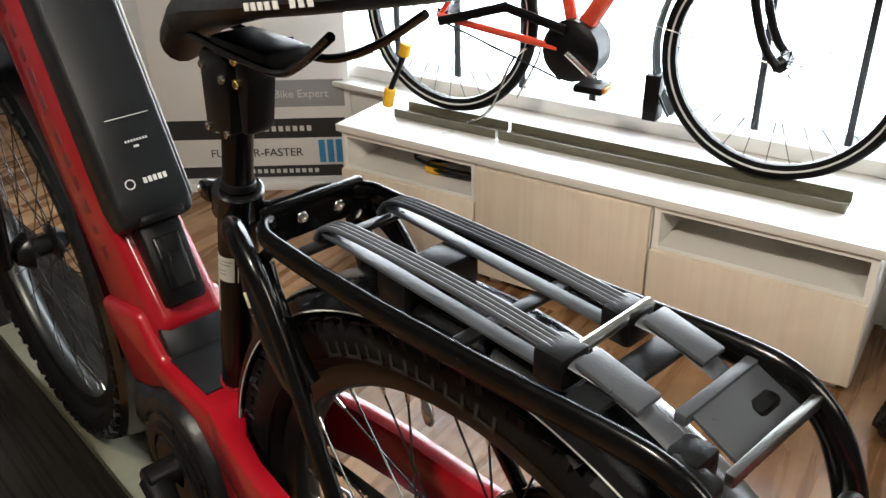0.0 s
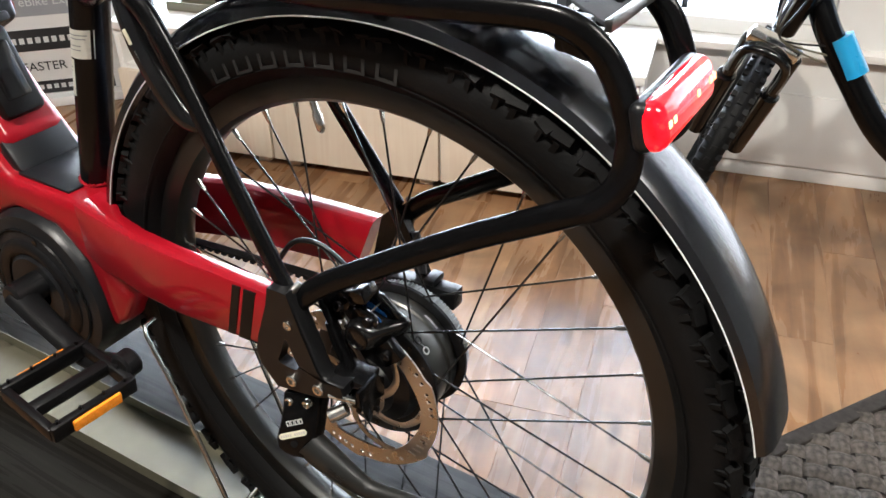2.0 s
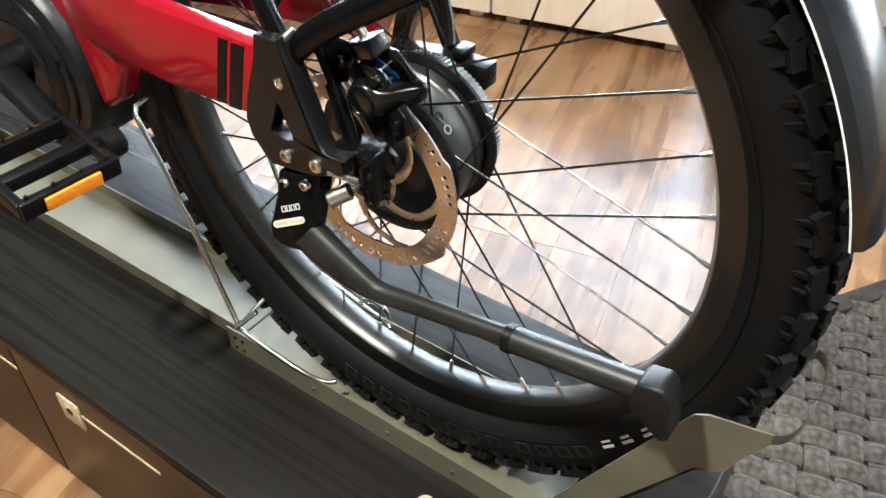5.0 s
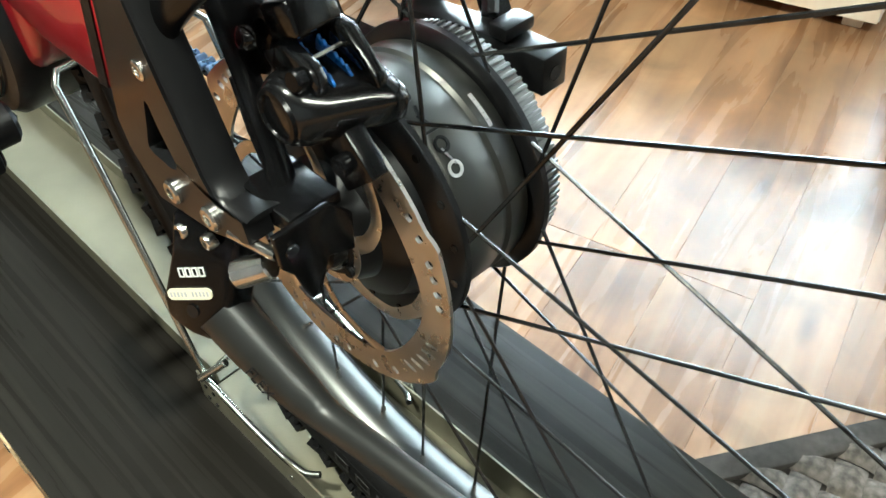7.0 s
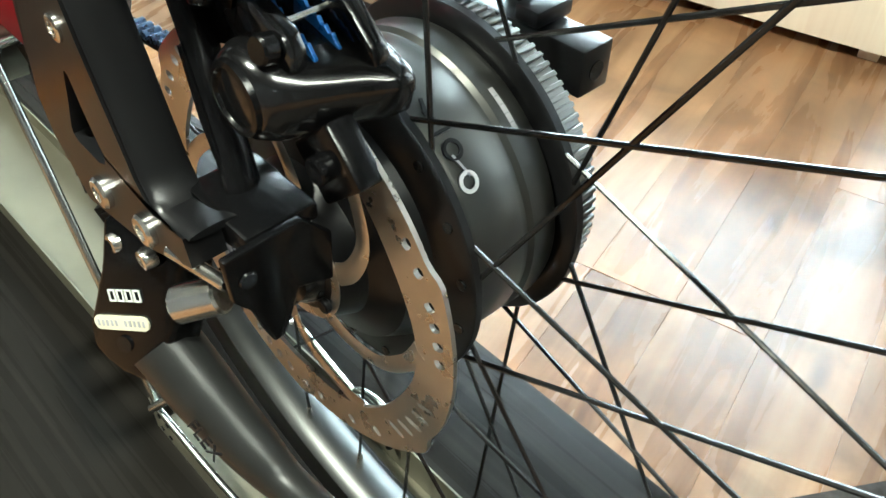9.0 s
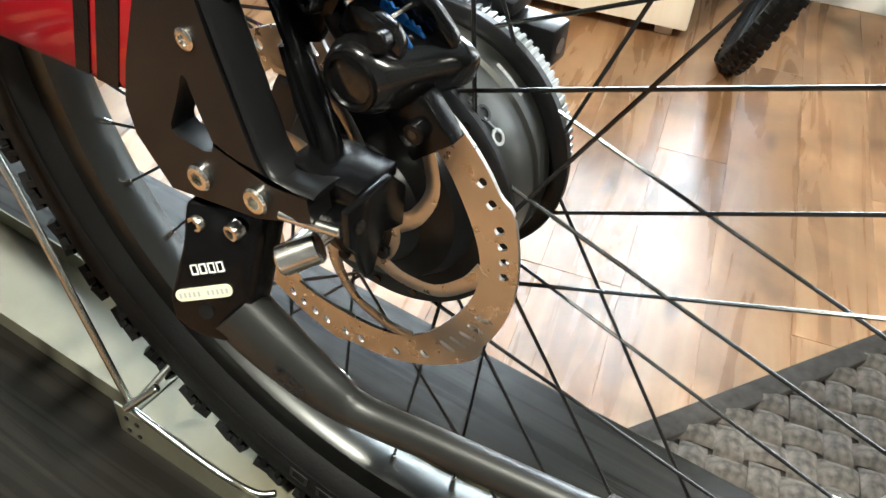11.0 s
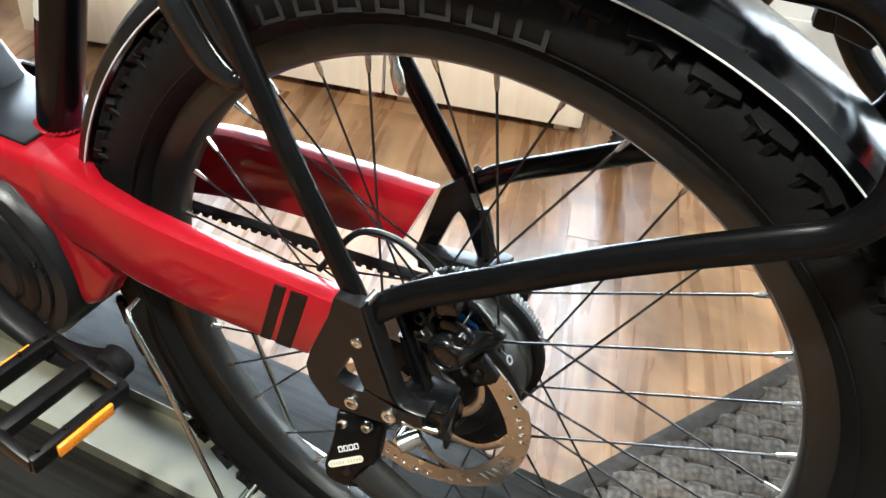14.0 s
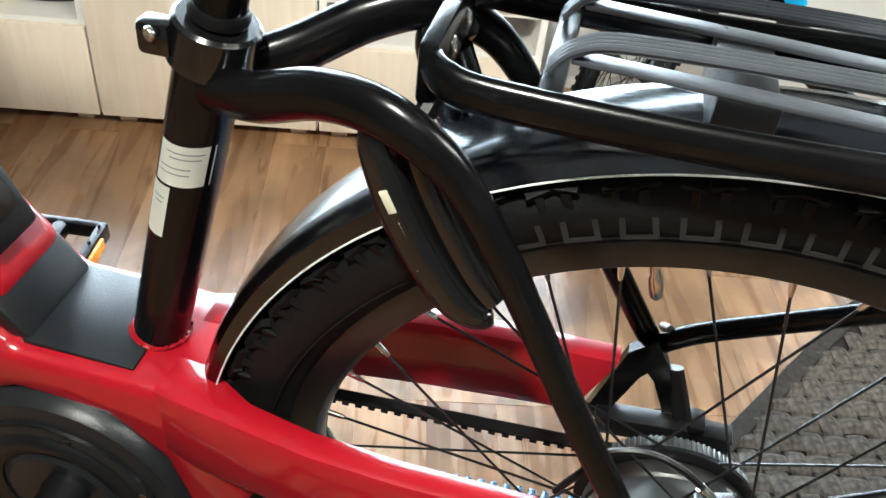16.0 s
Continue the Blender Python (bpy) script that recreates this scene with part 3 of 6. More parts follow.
for body, u, z, size, m in (("eBike Expert", 0.05, 0.350, 0.042, SILVERPRINT), ("FURTHER-FASTER", -0.19, 0.125, 0.044, BAND)):
    fc = bpy.data.curves.new("banner_lettering", "FONT")
    fc.body, fc.size, fc.extrude = body, size, 0.0003
    fo = new("banner_lettering", fc)
    fo.parent = ban
    fo.matrix_parent_inverse = Matrix.Translation(-ban.location)
    fo.matrix_basis = BN @ Matrix.Translation((u, -0.0138, z)) @ Matrix.Rotation(radians(90), 4, "X")
    fc.materials.append(m)


# ---- other bicycles ----
def plain_wheel(owner, at, r, tyre_r, turn, spokes=28, knob=False, name="wheel"):
    """A road wheel with a rim, tyre and radial wire spokes, standing in the plane that turn gives."""
    w = part(name, lathe([(r - tyre_r * 2.5, 0), (r - tyre_r * 2.4, 0.010), (r - tyre_r * 1.6, 0.011), (r - tyre_r * 1.6, -0.011), (r - tyre_r * 2.4, -0.010)], at, 64, turn, close=True), ANOD, owner, "wire-spoked wheel")
    tp = [(r - tyre_r + tyre_r * math.cos(a), tyre_r * math.sin(a)) for a in [2 * math.pi * j / 12 for j in range(12)]]
    part("tyre", lathe(tp, at, 64, turn, close=True), RUBBER, w, "black tyre")
    if not knob:
        part("reflex_line", lathe([(r - tyre_r * 1.62, -tyre_r * 0.86), (r - tyre_r * 1.50, -tyre_r * 0.95), (r - tyre_r * 1.34, -tyre_r * 1.0)], at, 64, turn), SILVERPRINT, w, "pale reflective tyre line")
    if knob:
        kb = bmesh.new()
        for i in range(64):
            for y in (-0.6, 0, 0.6):
                a = 2 * math.pi * (i + (0.5 if y else 0)) / 64
                block((0.008, 0.012, 0.012), Matrix.Translation(at) @ turn.to_4x4() @ Matrix.Rotation(-a, 4, "Y") @ Matrix.Translation((r - (0.008 if y else 0), y * tyre_r * 1.3, 0)), 0, kb)
        tagged(part("tread", kb, RUBBER, w), kind="stuff")
    part("hub", lathe([(0.006, -0.04), (0.02, -0.03), (0.014, 0), (0.02, 0.03), (0.006, 0.04)], at, 20, turn), ANOD, w)
    for i in range(spokes):
        a = 2 * math.pi * i / spokes
        h = a + (0.9 if i % 2 else -0.9)
        p = Matrix.Translation(at) @ turn.to_4x4() @ Vector(((r - tyre_r * 2.45) * math.cos(a), 0, (r - tyre_r * 2.45) * math.sin(a)))
        q = Matrix.Translation(at) @ turn.to_4x4() @ Vector((0.02 * math.cos(h), 0.028 if i % 4 < 2 else -0.028, 0.02 * math.sin(h)))
        part("spoke", rod(p, q, 0.0011, 5), PLASTIC, w)
    return w


city = thing("city_bicycle", ROOM @ Vector((-0.8, 0.2, 0.412)), "orange-red city electric bicycle on the white sideboard", "bicycle")
R3 = ROOM.to_3x3()
cw = lambda u, z, v=0.20: ROOM @ Vector((u, v, z))
plain_wheel(city, cw(-0.325, 0.735), 0.300, 0.0165, R3, 28, name="front_wheel")
plain_wheel(city, cw(-1.285, 0.745), 0.300, 0.0165, R3, 28, name="rear_wheel")
part("chain_stay", rod(cw(-1.285, 0.745, 0.15), cw(-0.90, 0.70, 0.16), 0.011, 12, 0.002), CORAL, city, "orange-red chain stay")
part("down_tube", tube([cw(-0.84, 0.76), cw(-0.72, 0.95), cw(-0.55, 1.25)], [0.026, 0.024, 0.022], 16), CORAL, city, "orange-red down tube")
part("seat_tube", tube([cw(-0.88, 0.76), cw(-1.0, 1.25)], 0.018, 16), CORAL, city, "orange-red seat tube")
part("seat_stay", rod(cw(-1.285, 0.745, 0.16), cw(-0.98, 1.2, 0.18), 0.008, 10), CORAL, city)
part("motor", lathe([(0.0, -0.05), (0.070, -0.05), (0.084, -0.04), (0.084, 0.04), (0.0, 0.05)], cw(-0.865, 0.695), 40, R3), PLASTIC, city, "black motor housing")
part("chain_case", tube([cw(-1.27, 0.735, 0.13), cw(-1.05, 0.80, 0.13), cw(-0.87, 0.76, 0.13)], 0.014, 10, flat=(0.5, 1)), PLASTIC, city, "black chain case")
part("crank", tube([cw(-0.865, 0.695, 0.14), cw(-0.78, 0.64, 0.13)], 0.008, 8), STEEL, city, "silver crank")
ped = part("pedal", room_box((-0.80, 0.05, 0.625), (-0.72, 0.13, 0.645), 0.005), PLASTIC, city, "black pedal")
part("reflector", room_box((-0.722, 0.06, 0.628), (-0.716, 0.12, 0.642), 0.001), ORANGE, ped)
for s in (0.15, 0.25):
    part("fork_leg", tube(curve_pts([cw(-0.325, 0.735, s), cw(-0.37, 0.80, s), cw(-0.42, 0.98, s), cw(-0.47, 1.3, s)], 4), 0.011, 10), PLASTIC, city, "black fork leg")
part("mudguard", lathe([(0.312, -0.022), (0.322, -0.012), (0.324, 0), (0.322, 0.012), (0.312, 0.022), (0.320, 0)], cw(-0.325, 0.735), 40, R3, 100, 215, close=True), PLASTIC, city, "black front mudguard")
part("mud_flap", room_box((-0.655, 0.175, 0.535), (-0.615, 0.225, 0.66), 0.004), PLASTIC, city, "black mud flap")
part("guard_stay", rod(cw(-0.325, 0.735, 0.16), cw(-0.63, 0.79, 0.17), 0.0022, 6), STEEL, city)
part("chain_guard_wire", rod(cw(-1.27, 0.735, 0.14), cw(-0.88, 0.62, 0.14), 0.003, 6), PLASTIC, city)
cst = thing("wheel_channel", ROOM @ Vector((-0.7, 0.16, 0.412)), "grey steel wheel channel lying on the white sideboard", "bicycle stand")
for u0, u1 in ((-1.45, -1.08), (-1.07, -0.11)):
    ch = channel(u0, u1, 0.13, 0.21, 0.4125, 0.0275)
    ch.transform(ROOM)
    part("channel", ch, ZINC, cst, "grey steel channel")
part("wire_loop", tube(curve_pts([cw(-1.18, 0.44, 0.14), cw(-1.10, 0.50, 0.14), cw(-1.03, 0.66, 0.15), cw(-1.0, 0.66, 0.25), cw(-1.08, 0.50, 0.26)], 4), 0.004, 8), WIRE, cst)
lk = thing("cable_lock", ROOM @ Vector((-1.42, 0.12, 0.44)), "black and yellow bicycle lock hanging at the wheel", "lock")
part("bar", tube([cw(-1.46, 0.50, 0.13), cw(-1.40, 0.62, 0.13)], 0.009, 10), PLASTIC, lk, "black lock bar")
for a, b in ((cw(-1.475, 0.445, 0.13), cw(-1.46, 0.505, 0.13)), (cw(-1.402, 0.615, 0.13), cw(-1.39, 0.655, 0.13))):
    part("end_cap", rod(a, b, 0.018, 16, 0.004), YELLOW, lk, "yellow end cap")

# mountain bicycle beyond the sideboard, seen from its front wheel
foot_at, crown_at = Vector((-0.155, 1.66, 0.0)), Vector((0.105, 1.36, 0.66))
upv = (crown_at - foot_at).normalized()
run = Vector((-0.10, 0.98, 0.0))
run = (run - upv * run.dot(upv)).normalized()
nrm = upv.cross(run).normalized()
T = Matrix((run, nrm, upv)).transposed()
mtb = thing("mountain_bicycle", (0, 1.7, 0), "black and blue mountain bicycle standing by the window wall", "bicycle")
wc = foot_at + upv * 0.312
plain_wheel(mtb, wc, 0.300, 0.027, T, 28, True, "front_wheel")
for s in (-1, 1):
    part("fork_leg", rod(wc + nrm * s * 0.055, wc + nrm * s * 0.055 + upv * 0.22, 0.024, 16, 0.003), GLOSSY, mtb, "black lower fork leg")
    part("fork_stanchion", rod(wc + nrm * s * 0.055 + upv * 0.19, wc + nrm * s * 0.055 + upv * 0.35, 0.0155, 16, 0.002), GLOSSY, mtb, "black fork stanchion")
part("fork_crown", block((0.042, 0.125, 0.034), Matrix.Translation(wc + upv * 0.36) @ T.to_4x4(), 0.012), STEEL, mtb, "silver fork crown")
part("fork_arch", tube(curve_pts([wc + nrm * 0.055 + upv * 0.22, wc + nrm * 0.045 + upv * 0.345 - run * 0.03, wc - nrm * 0.045 + upv * 0.345 - run * 0.03, wc - nrm * 0.055 + upv * 0.20], 5), 0.011, 10), GLOSSY, mtb)
hd = crown_at - upv * 0.05
part("head_tube", rod(hd, hd + upv * 0.16, 0.026, 20, 0.003), BLACK, mtb, "black head tube")
part("down_tube", tube(curve_pts([hd + upv * 0.09, (0.135, 1.40, 0.690), (0.175, 1.40, 0.620), (0.240, 1.40, 0.530), (0.335, 1.41, 0.410), (0.47, 1.45, 0.31), (0.66, 1.53, 0.25)], 5), [0.026, 0.028, 0.030, 0.030], 16), BLACK, mtb, "thick black down tube")
part("blue_panel", tube([(0.200, 1.396, 0.615), (0.248, 1.396, 0.540)], [0.0275, 0.0285], 16), CYAN, mtb, "bright blue painted panel")
for i in range(3):
    part("cable", tube(curve_pts([hd + upv * 0.32 + nrm * 0.03 * i, hd + upv * 0.18 - run * 0.10 + nrm * 0.02 * i, hd + upv * 0.02 - run * 0.05, hd + Vector((0.10, 0.0, -0.02 - 0.02 * i))], 6), 0.0024, 6), ZINC if i else PLASTIC, mtb, "loose cable")


# ---- the red bicycle ----
bike = thing("electric_bicycle", H(-4, 0, -3.5), "red electric bicycle with rear rack standing in a steel floor stand", "bicycle")


def bolt(at, r, parent, m=STEEL, high=0.003, toward=(0, -1, 0), socket=True, name="bolt", label="steel socket bolt"):
    at, d = Vector(at), Vector(toward).normalized()
    e1 = d.cross(Vector((0.3, 0.2, 0.93))).normalized()
    e2 = d.cross(e1)
    bm, rings = bmesh.new(), []
    prof = [(1.0, 0.0), (1.0, 0.62), (0.84, 0.94), (0.62, 1.0)] + ([(0.50, 0.99), (0.46, 0.25)] if socket else [(0.3, 1.0)])
    for k, (rr, hh) in enumerate(prof):
        star = 0.13 if socket and k >= 4 else 0.0
        rings.append([bm.verts.new(at + d * high * hh + (e1 * math.cos(q) + e2 * math.sin(q)) * r * rr * (1 + star * math.cos(6 * q))) for q in [2 * math.pi * j / 24 for j in range(24)]])
    for u, v in zip(rings, rings[1:]):
        for j in range(24):
            bm.faces.new((u[j], u[(j + 1) % 24], v[(j + 1) % 24], v[j]))
    bm.faces.new(rings[-1])
    return part(name, bm, m, parent, label)


def wheel(name, at, label, first, spokes, near, far, lace, hub_r, detail=True):
    """A wheel with a rim, a knobbly tyre and crossed spokes, as a part of the bicycle."""
    at = Vector(at)
    prof = [(0.2725, 0.0), (0.2735, 0.0095), (0.278, 0.0150), (0.297, 0.0172), (0.299, 0.0160), (0.296, 0.012), (0.294, 0), (0.296, -0.012), (0.299, -0.0160), (0.297, -0.0172), (0.278, -0.0150), (0.2735, -0.0095)]
    rim = part(name, lathe(prof, at, 120, close=True), RIM, bike, label)
    tp = [(0.2965, 0.0150), (0.303, 0.0245), (0.316, 0.0315), (0.330, 0.0325), (0.342, 0.0285), (0.3505, 0.0185), (0.3535, 0.007), (0.354, 0.0)]
    tyre = part("tyre", lathe(tp + [(r, -y) for r, y in tp[-2::-1]], at, 144), RUBBER, rim, "black knobbly rubber tyre")
    knobs = bmesh.new()
    for i in range(108):
        for row, (rr, yy, tilt, size) in enumerate(((0.3462, 0.0288, 38, (0.0165, 0.009, 0.0066)), (0.3462, -0.0288, -38, (0.0165, 0.009, 0.0066)), (0.3370, 0.0313, 8, (0.0050, 0.0022, 0.0110)), (0.3370, -0.0313, -8, (0.0050, 0.0022, 0.0110)), (0.3545, 0.0115, 12, (0.0130, 0.010, 0.0060)), (0.3545, -0.0115, -12, (0.0130, 0.010, 0.0060)))):
            a = 360 * (i + (0.5 if row % 2 else 0)) / 108 + (0.9 if i % 2 else 0)
            m = Matrix.Translation(at) @ Matrix.Rotation(-radians(a), 4, "Y") @ Matrix.Translation((rr, yy, 0)) @ Matrix.Rotation(radians(tilt), 4, "Z") @ Matrix.Rotation(radians((-14, 14, 8)[i % 3]), 4, "X")
            sx = 1.0 if i % 2 else 1.25
            bmesh.ops.create_cube(knobs, size=1, matrix=m @ Matrix.Diagonal((size[2], size[1] * sx, size[0] * (1 if i % 2 else 0.8), 1)))
    tagged(part("tread", knobs, RUBBER, rim, "rubber tread knobs"), kind="stuff")
    wear = bmesh.new()
    for s in (-1, 1):
        lathe([(0.3085, s * 0.0292), (0.3095, s * 0.0300), (0.3105, s * 0.0298)], at, 96, bm=wear)
    part("moulding_line", wear, RUBBER, rim)
    for k in range(spokes):
        a = radians(first - 360 / spokes * k)
        side = far if k % 2 == 0 else near
        h = a + radians(lace[0] if k % 4 in (0, 1) else -lace[1])
        p = at + Vector((0.2715 * math.cos(a), side * 0.08, 0.2715 * math.sin(a)))
        q = at + Vector((hub_r * math.cos(h), side, hub_r * math.sin(h)))
        d = (q - p).normalized()
        part("spoke", rod(p + d * 0.006, q - d * 0.001, 0.00105, 7), SPOKE, rim, "thin black steel spoke")
        part("nipple", tube([p - d * 0.001, p + d * 0.008, p + d * 0.0125], [0.0024, 0.0021, 0.0015], 8), STEEL, rim, "silver spoke nipple")
    return rim


rear = wheel("rear_wheel", H(0, 0, 0), "black rear rim with crossed black spokes", 39.4, 36, -0.0255, 0.0270, (36, 43), 0.0655)
axle = H(0, 0, 0)
part("hub", lathe([(0.0600, -0.0225), (0.0628, -0.0200), (0.0636, -0.0180), (0.0640, 0.0030), (0.0628, 0.0050), (0.0628, 0.0075), (0.0644, 0.0095), (0.0644, 0.0190), (0.0632, 0.0225), (0.0600, 0.0240)], axle, 96), HUBSHELL, rear, "large dark satin geared hub shell")
part("hub_flange", lathe([(0.012, -0.058), (0.030, -0.056), (0.034, -0.046), (0.048, -0.040), (0.053, -0.030), (0.0700, -0.0288), (0.0712, -0.0280), (0.0712, -0.0250), (0.0700, -0.0242), (0.0620, -0.0228), (0.0590, -0.0224)], axle, 96), ANOD, rear, "black spoke flange")
part("hub_flange", lathe([(0.0590, 0.0238), (0.0632, 0.0240), (0.0704, 0.0246), (0.0714, 0.0254), (0.0714, 0.0290), (0.0704, 0.0298), (0.055, 0.0304), (0.040, 0.0340), (0.020, 0.0600), (0.008, 0.0620)], axle, 96), ANOD, rear, "black spoke flange")
part("axle", rod(H(0, -0.98, 0.0), H(0, 0.95, 0.0), 0.0065, 16, 0.001), STEEL, rear)
cog = lathe([(0.040, 0.0315), (0.0640, 0.0315), (0.0640, 0.0440), (0.040, 0.0440)], axle, 72, close=True)
for i in range(92):
    a = 2 * math.pi * i / 92
    block((0.0022, 0.0125, 0.0022), Matrix.Translation(axle + Vector((0.0645 * math.cos(a), 0.0378, 0.0645 * math.sin(a)))) @ Matrix.Rotation(-a, 4, "Y"), 0.0004, cog, 1)
part("belt_sprocket", cog, TOOTH, rear, "toothed metal belt sprocket")
for i in range(36):
    a = radians(39.4 + 10 * i)
    y = -0.0287 if i % 2 else 0.0290
    part("spoke_head", rod(axle + Vector((0.0655 * math.cos(a), y, 0.0655 * math.sin(a))), axle + Vector((0.0655 * math.cos(a), y + (0.0012 if y > 0 else -0.0012), 0.0655 * math.sin(a))), 0.0022, 8), SPOKE, rear)
# brake disc: slotted band, curved arms, black carrier
def plate_with_holes(loops, y, thick):
    """A flat plate in the wheel's plane: the first loop is its rim, the others are holes (radius, degrees)."""
    bm = bmesh.new()
    edges = []
    for loop in loops:
        vs = [bm.verts.new((r * math.cos(radians(a)), y - thick / 2, HUB + r * math.sin(radians(a)))) for r, a in loop]
        edges += [bm.edges.new((vs[k - 1], vs[k])) for k in range(len(vs))]
    bmesh.ops.triangle_fill(bm, use_beauty=True, use_dissolve=False, edges=edges)
    ext = bmesh.ops.extrude_face_region(bm, geom=bm.faces[:])
    bmesh.ops.translate(bm, vec=(0, thick, 0), verts=[v for v in ext["geom"] if isinstance(v, bmesh.types.BMVert)])
    return bm


def disc_hole(r, a, long, wide, lean, n=10):
    """A rounded slot about (r, a), leaning from the radius by so many degrees."""
    out = []
    for k in range(n):
        q = 2 * math.pi * k / n
        u, v = long * math.copysign(abs(math.cos(q)) ** 0.7, math.cos(q)), wide * math.copysign(abs(math.sin(q)) ** 0.7, math.sin(q))
        c, d = math.cos(radians(lean)), math.sin(radians(lean))
        du, dv = u * c - v * d, u * d + v * c
        out.append((r + du, a + math.degrees(dv / r)))
    return out


rim_line = []
for k in range(180):
    step = ((31 - 2 * k) % 60) / 60
    rim_line.append((0.0880 + 0.0048 * math.exp(-3.2 * step) * min(1, step * 14), 2 * k))
loops = [rim_line, [(0.0702 + 0.0012 * math.cos(radians(6 * 4 * k)), 4 * k) for k in range(90)]]
for k in range(6):
    if k % 2 == 0:
        for a in (4, 9.5, 15, 20.5, 29, 36, 52):
            loops.append(disc_hole(0.0826, 60 * k + a, 0.0026, 0.0019, 25))
    else:
        for a in (18, 24, 30, 36, 42):
            loops.append(disc_hole(0.0800, 60 * k - a + 60, 0.0046, 0.0013, 28))
        loops.append(disc_hole(0.0826, 60 * k + 5, 0.0026, 0.0019, 25))
disc = part("brake_disc", plate_with_holes(loops, -0.0555, 0.0018), ROTOR, rear, "wavy steel brake disc with slots")
for i in range(6):
    arms = bmesh.new()
    a = radians(60 * i + 12)
    pts = [axle + Vector((r * math.cos(a + s), -0.0555, r * math.sin(a + s))) for r, s in ((0.027, 0.0), (0.040, 0.17), (0.055, 0.42), (0.066, 0.70), (0.0735, 0.88))]
    tube(curve_pts(pts, 4), [0.0052, 0.0040, 0.0034, 0.0036, 0.0050], 6, arms, flat=(1, 0.22), up=(0, 1, 0))
    part("disc_arm", arms, ROTOR, rear, "curved steel disc arm")
part("disc_ring", lathe([(0.0215, -0.0565), (0.030, -0.0565), (0.030, -0.0545), (0.0215, -0.0545)], axle, 48, close=True), ROTOR, rear)
part("disc_carrier", lathe([(0.006, -0.064), (0.019, -0.063), (0.0225, -0.0585), (0.0225, -0.050)], axle, 40), GLOSSY, rear)
for i in range(6):
    a = radians(60 * i + 30)
    part("disc_bolt", rod(axle + Vector((0.0255 * math.cos(a), -0.0565, 0.0255 * math.sin(a))), axle + Vector((0.0255 * math.cos(a), -0.0595, 0.0255 * math.sin(a))), 0.0032, 10, 0.0006), PLASTIC, rear)
# hub lettering stands in as plain marks round the shell
def on_shell(deg, y):
    a = radians(deg)
    return Matrix.Translation(axle + Vector((0.0642 * math.cos(a), y, 0.0642 * math.sin(a)))) @ Matrix.Rotation(-a, 4, "Y") @ Matrix.Rotation(radians(90), 4, "Z")


for deg, m, label in ((38, SILVERPRINT, "pale printed ring"), (49, PLASTIC, "dark printed ring"), (74, PLASTIC, "dark printed ring"), (84, PLASTIC, "dark printed ring")):
    ring = lathe([(0.0026, -0.0003), (0.0041, -0.0003), (0.0041, 0.0003), (0.0026, 0.0003)], (0, 0, 0), 24, close=True)
    ring.transform(on_shell(deg, -0.0135))
    part("hub_ring_mark", ring, m, rear, label)
bars([(on_shell(43.5, -0.0135) @ Matrix.Rotation(radians(72), 4, "Y"), 0.0095, 0.0010)], rear, GREY, "hub_mark", "thin grey printed bar")
bars([(on_shell(55.5, -0.0135) @ Matrix.Rotation(radians(90), 4, "Y"), 0.0014, 0.0078), (on_shell(60.5, -0.0135) @ Matrix.Rotation(radians(70), 4, "Y"), 0.0078, 0.0014), (on_shell(64.5, -0.0135) @ Matrix.Rotation(radians(110), 4, "Y"), 0.0078, 0.0014)], rear, PLASTIC, "hub_mark", "dark printed bar")
for k in range(5):
    bars([(on_shell(46 + 3.2 * k, 0.0145), 0.0022, 0.0034)], rear, GREY, "hub_mark", "small grey printed mark")
# valve
va = radians(105.5)
vd = Vector((math.cos(va), 0, math.sin(va)))
part("valve", tube([axle + vd * 0.274, axle + vd * 0.262, axle + vd * 0.258, axle + vd * 0.250, axle + vd * 0.244, axle + vd * 0.241], [0.0034, 0.0034, 0.0046, 0.0046, 0.0040, 0.0018], 12), STEEL, rear, "clear-capped tyre valve")


def tyre_marks(letters, r, h, name):
    """Raised blocks in place of the writing on the tyre's side."""
    for deg, w in letters:
        a = radians(deg)
        m = Matrix.Translation(axle + Vector((r * math.cos(a), -0.0322, r * math.sin(a)))) @ Matrix.Rotation(-a + radians(90), 4, "Y") @ Matrix.Rotation(radians(-4), 4, "X")
        bm = bmesh.new()
        for dx, dz, bw, bh in ((0, 0.42, 0.80, 0.16), (0, -0.42, 0.80, 0.16), (-0.34, 0, 0.13, 0.72), (0.34, 0, 0.13, 0.72)):
            block((w * bw, 0.0006, h * bh), m @ Matrix.Translation((dx * w, 0, dz * h)), 0, bm)
        part(name, bm, RUBBER_TEXT, rear, "raised pale sidewall mark")


tyre_marks([(84.5 + 5.5 * i, 0.025) for i in range(7)], 0.3195, 0.0165, "sidewall_mark")
tyre_marks([(258 + 4.5 * i, 0.020) for i in range(5)] + [(283 + 4.7 * i, 0.020) for i in range(3)] + [(299 + 4.5 * i, 0.020) for i in range(4)], 0.3175, 0.015, "sidewall_mark")
sp = []
for deg in (318.5, 323, 328):
    a = radians(deg)
    sp.append((Matrix.Translation(axle + Vector((0.315 * math.cos(a), -0.0320, 0.315 * math.sin(a)))) @ Matrix.Rotation(-a + radians(90), 4, "Y"), 0.013, 0.0028))
    sp.append((Matrix.Translation(axle + Vector((0.310 * math.cos(a), -0.0312, 0.310 * math.sin(a)))) @ Matrix.Rotation(-a + radians(90), 4, "Y"), 0.010, 0.0022))
bars(sp, rear, SILVERPRINT, "sidewall_print")

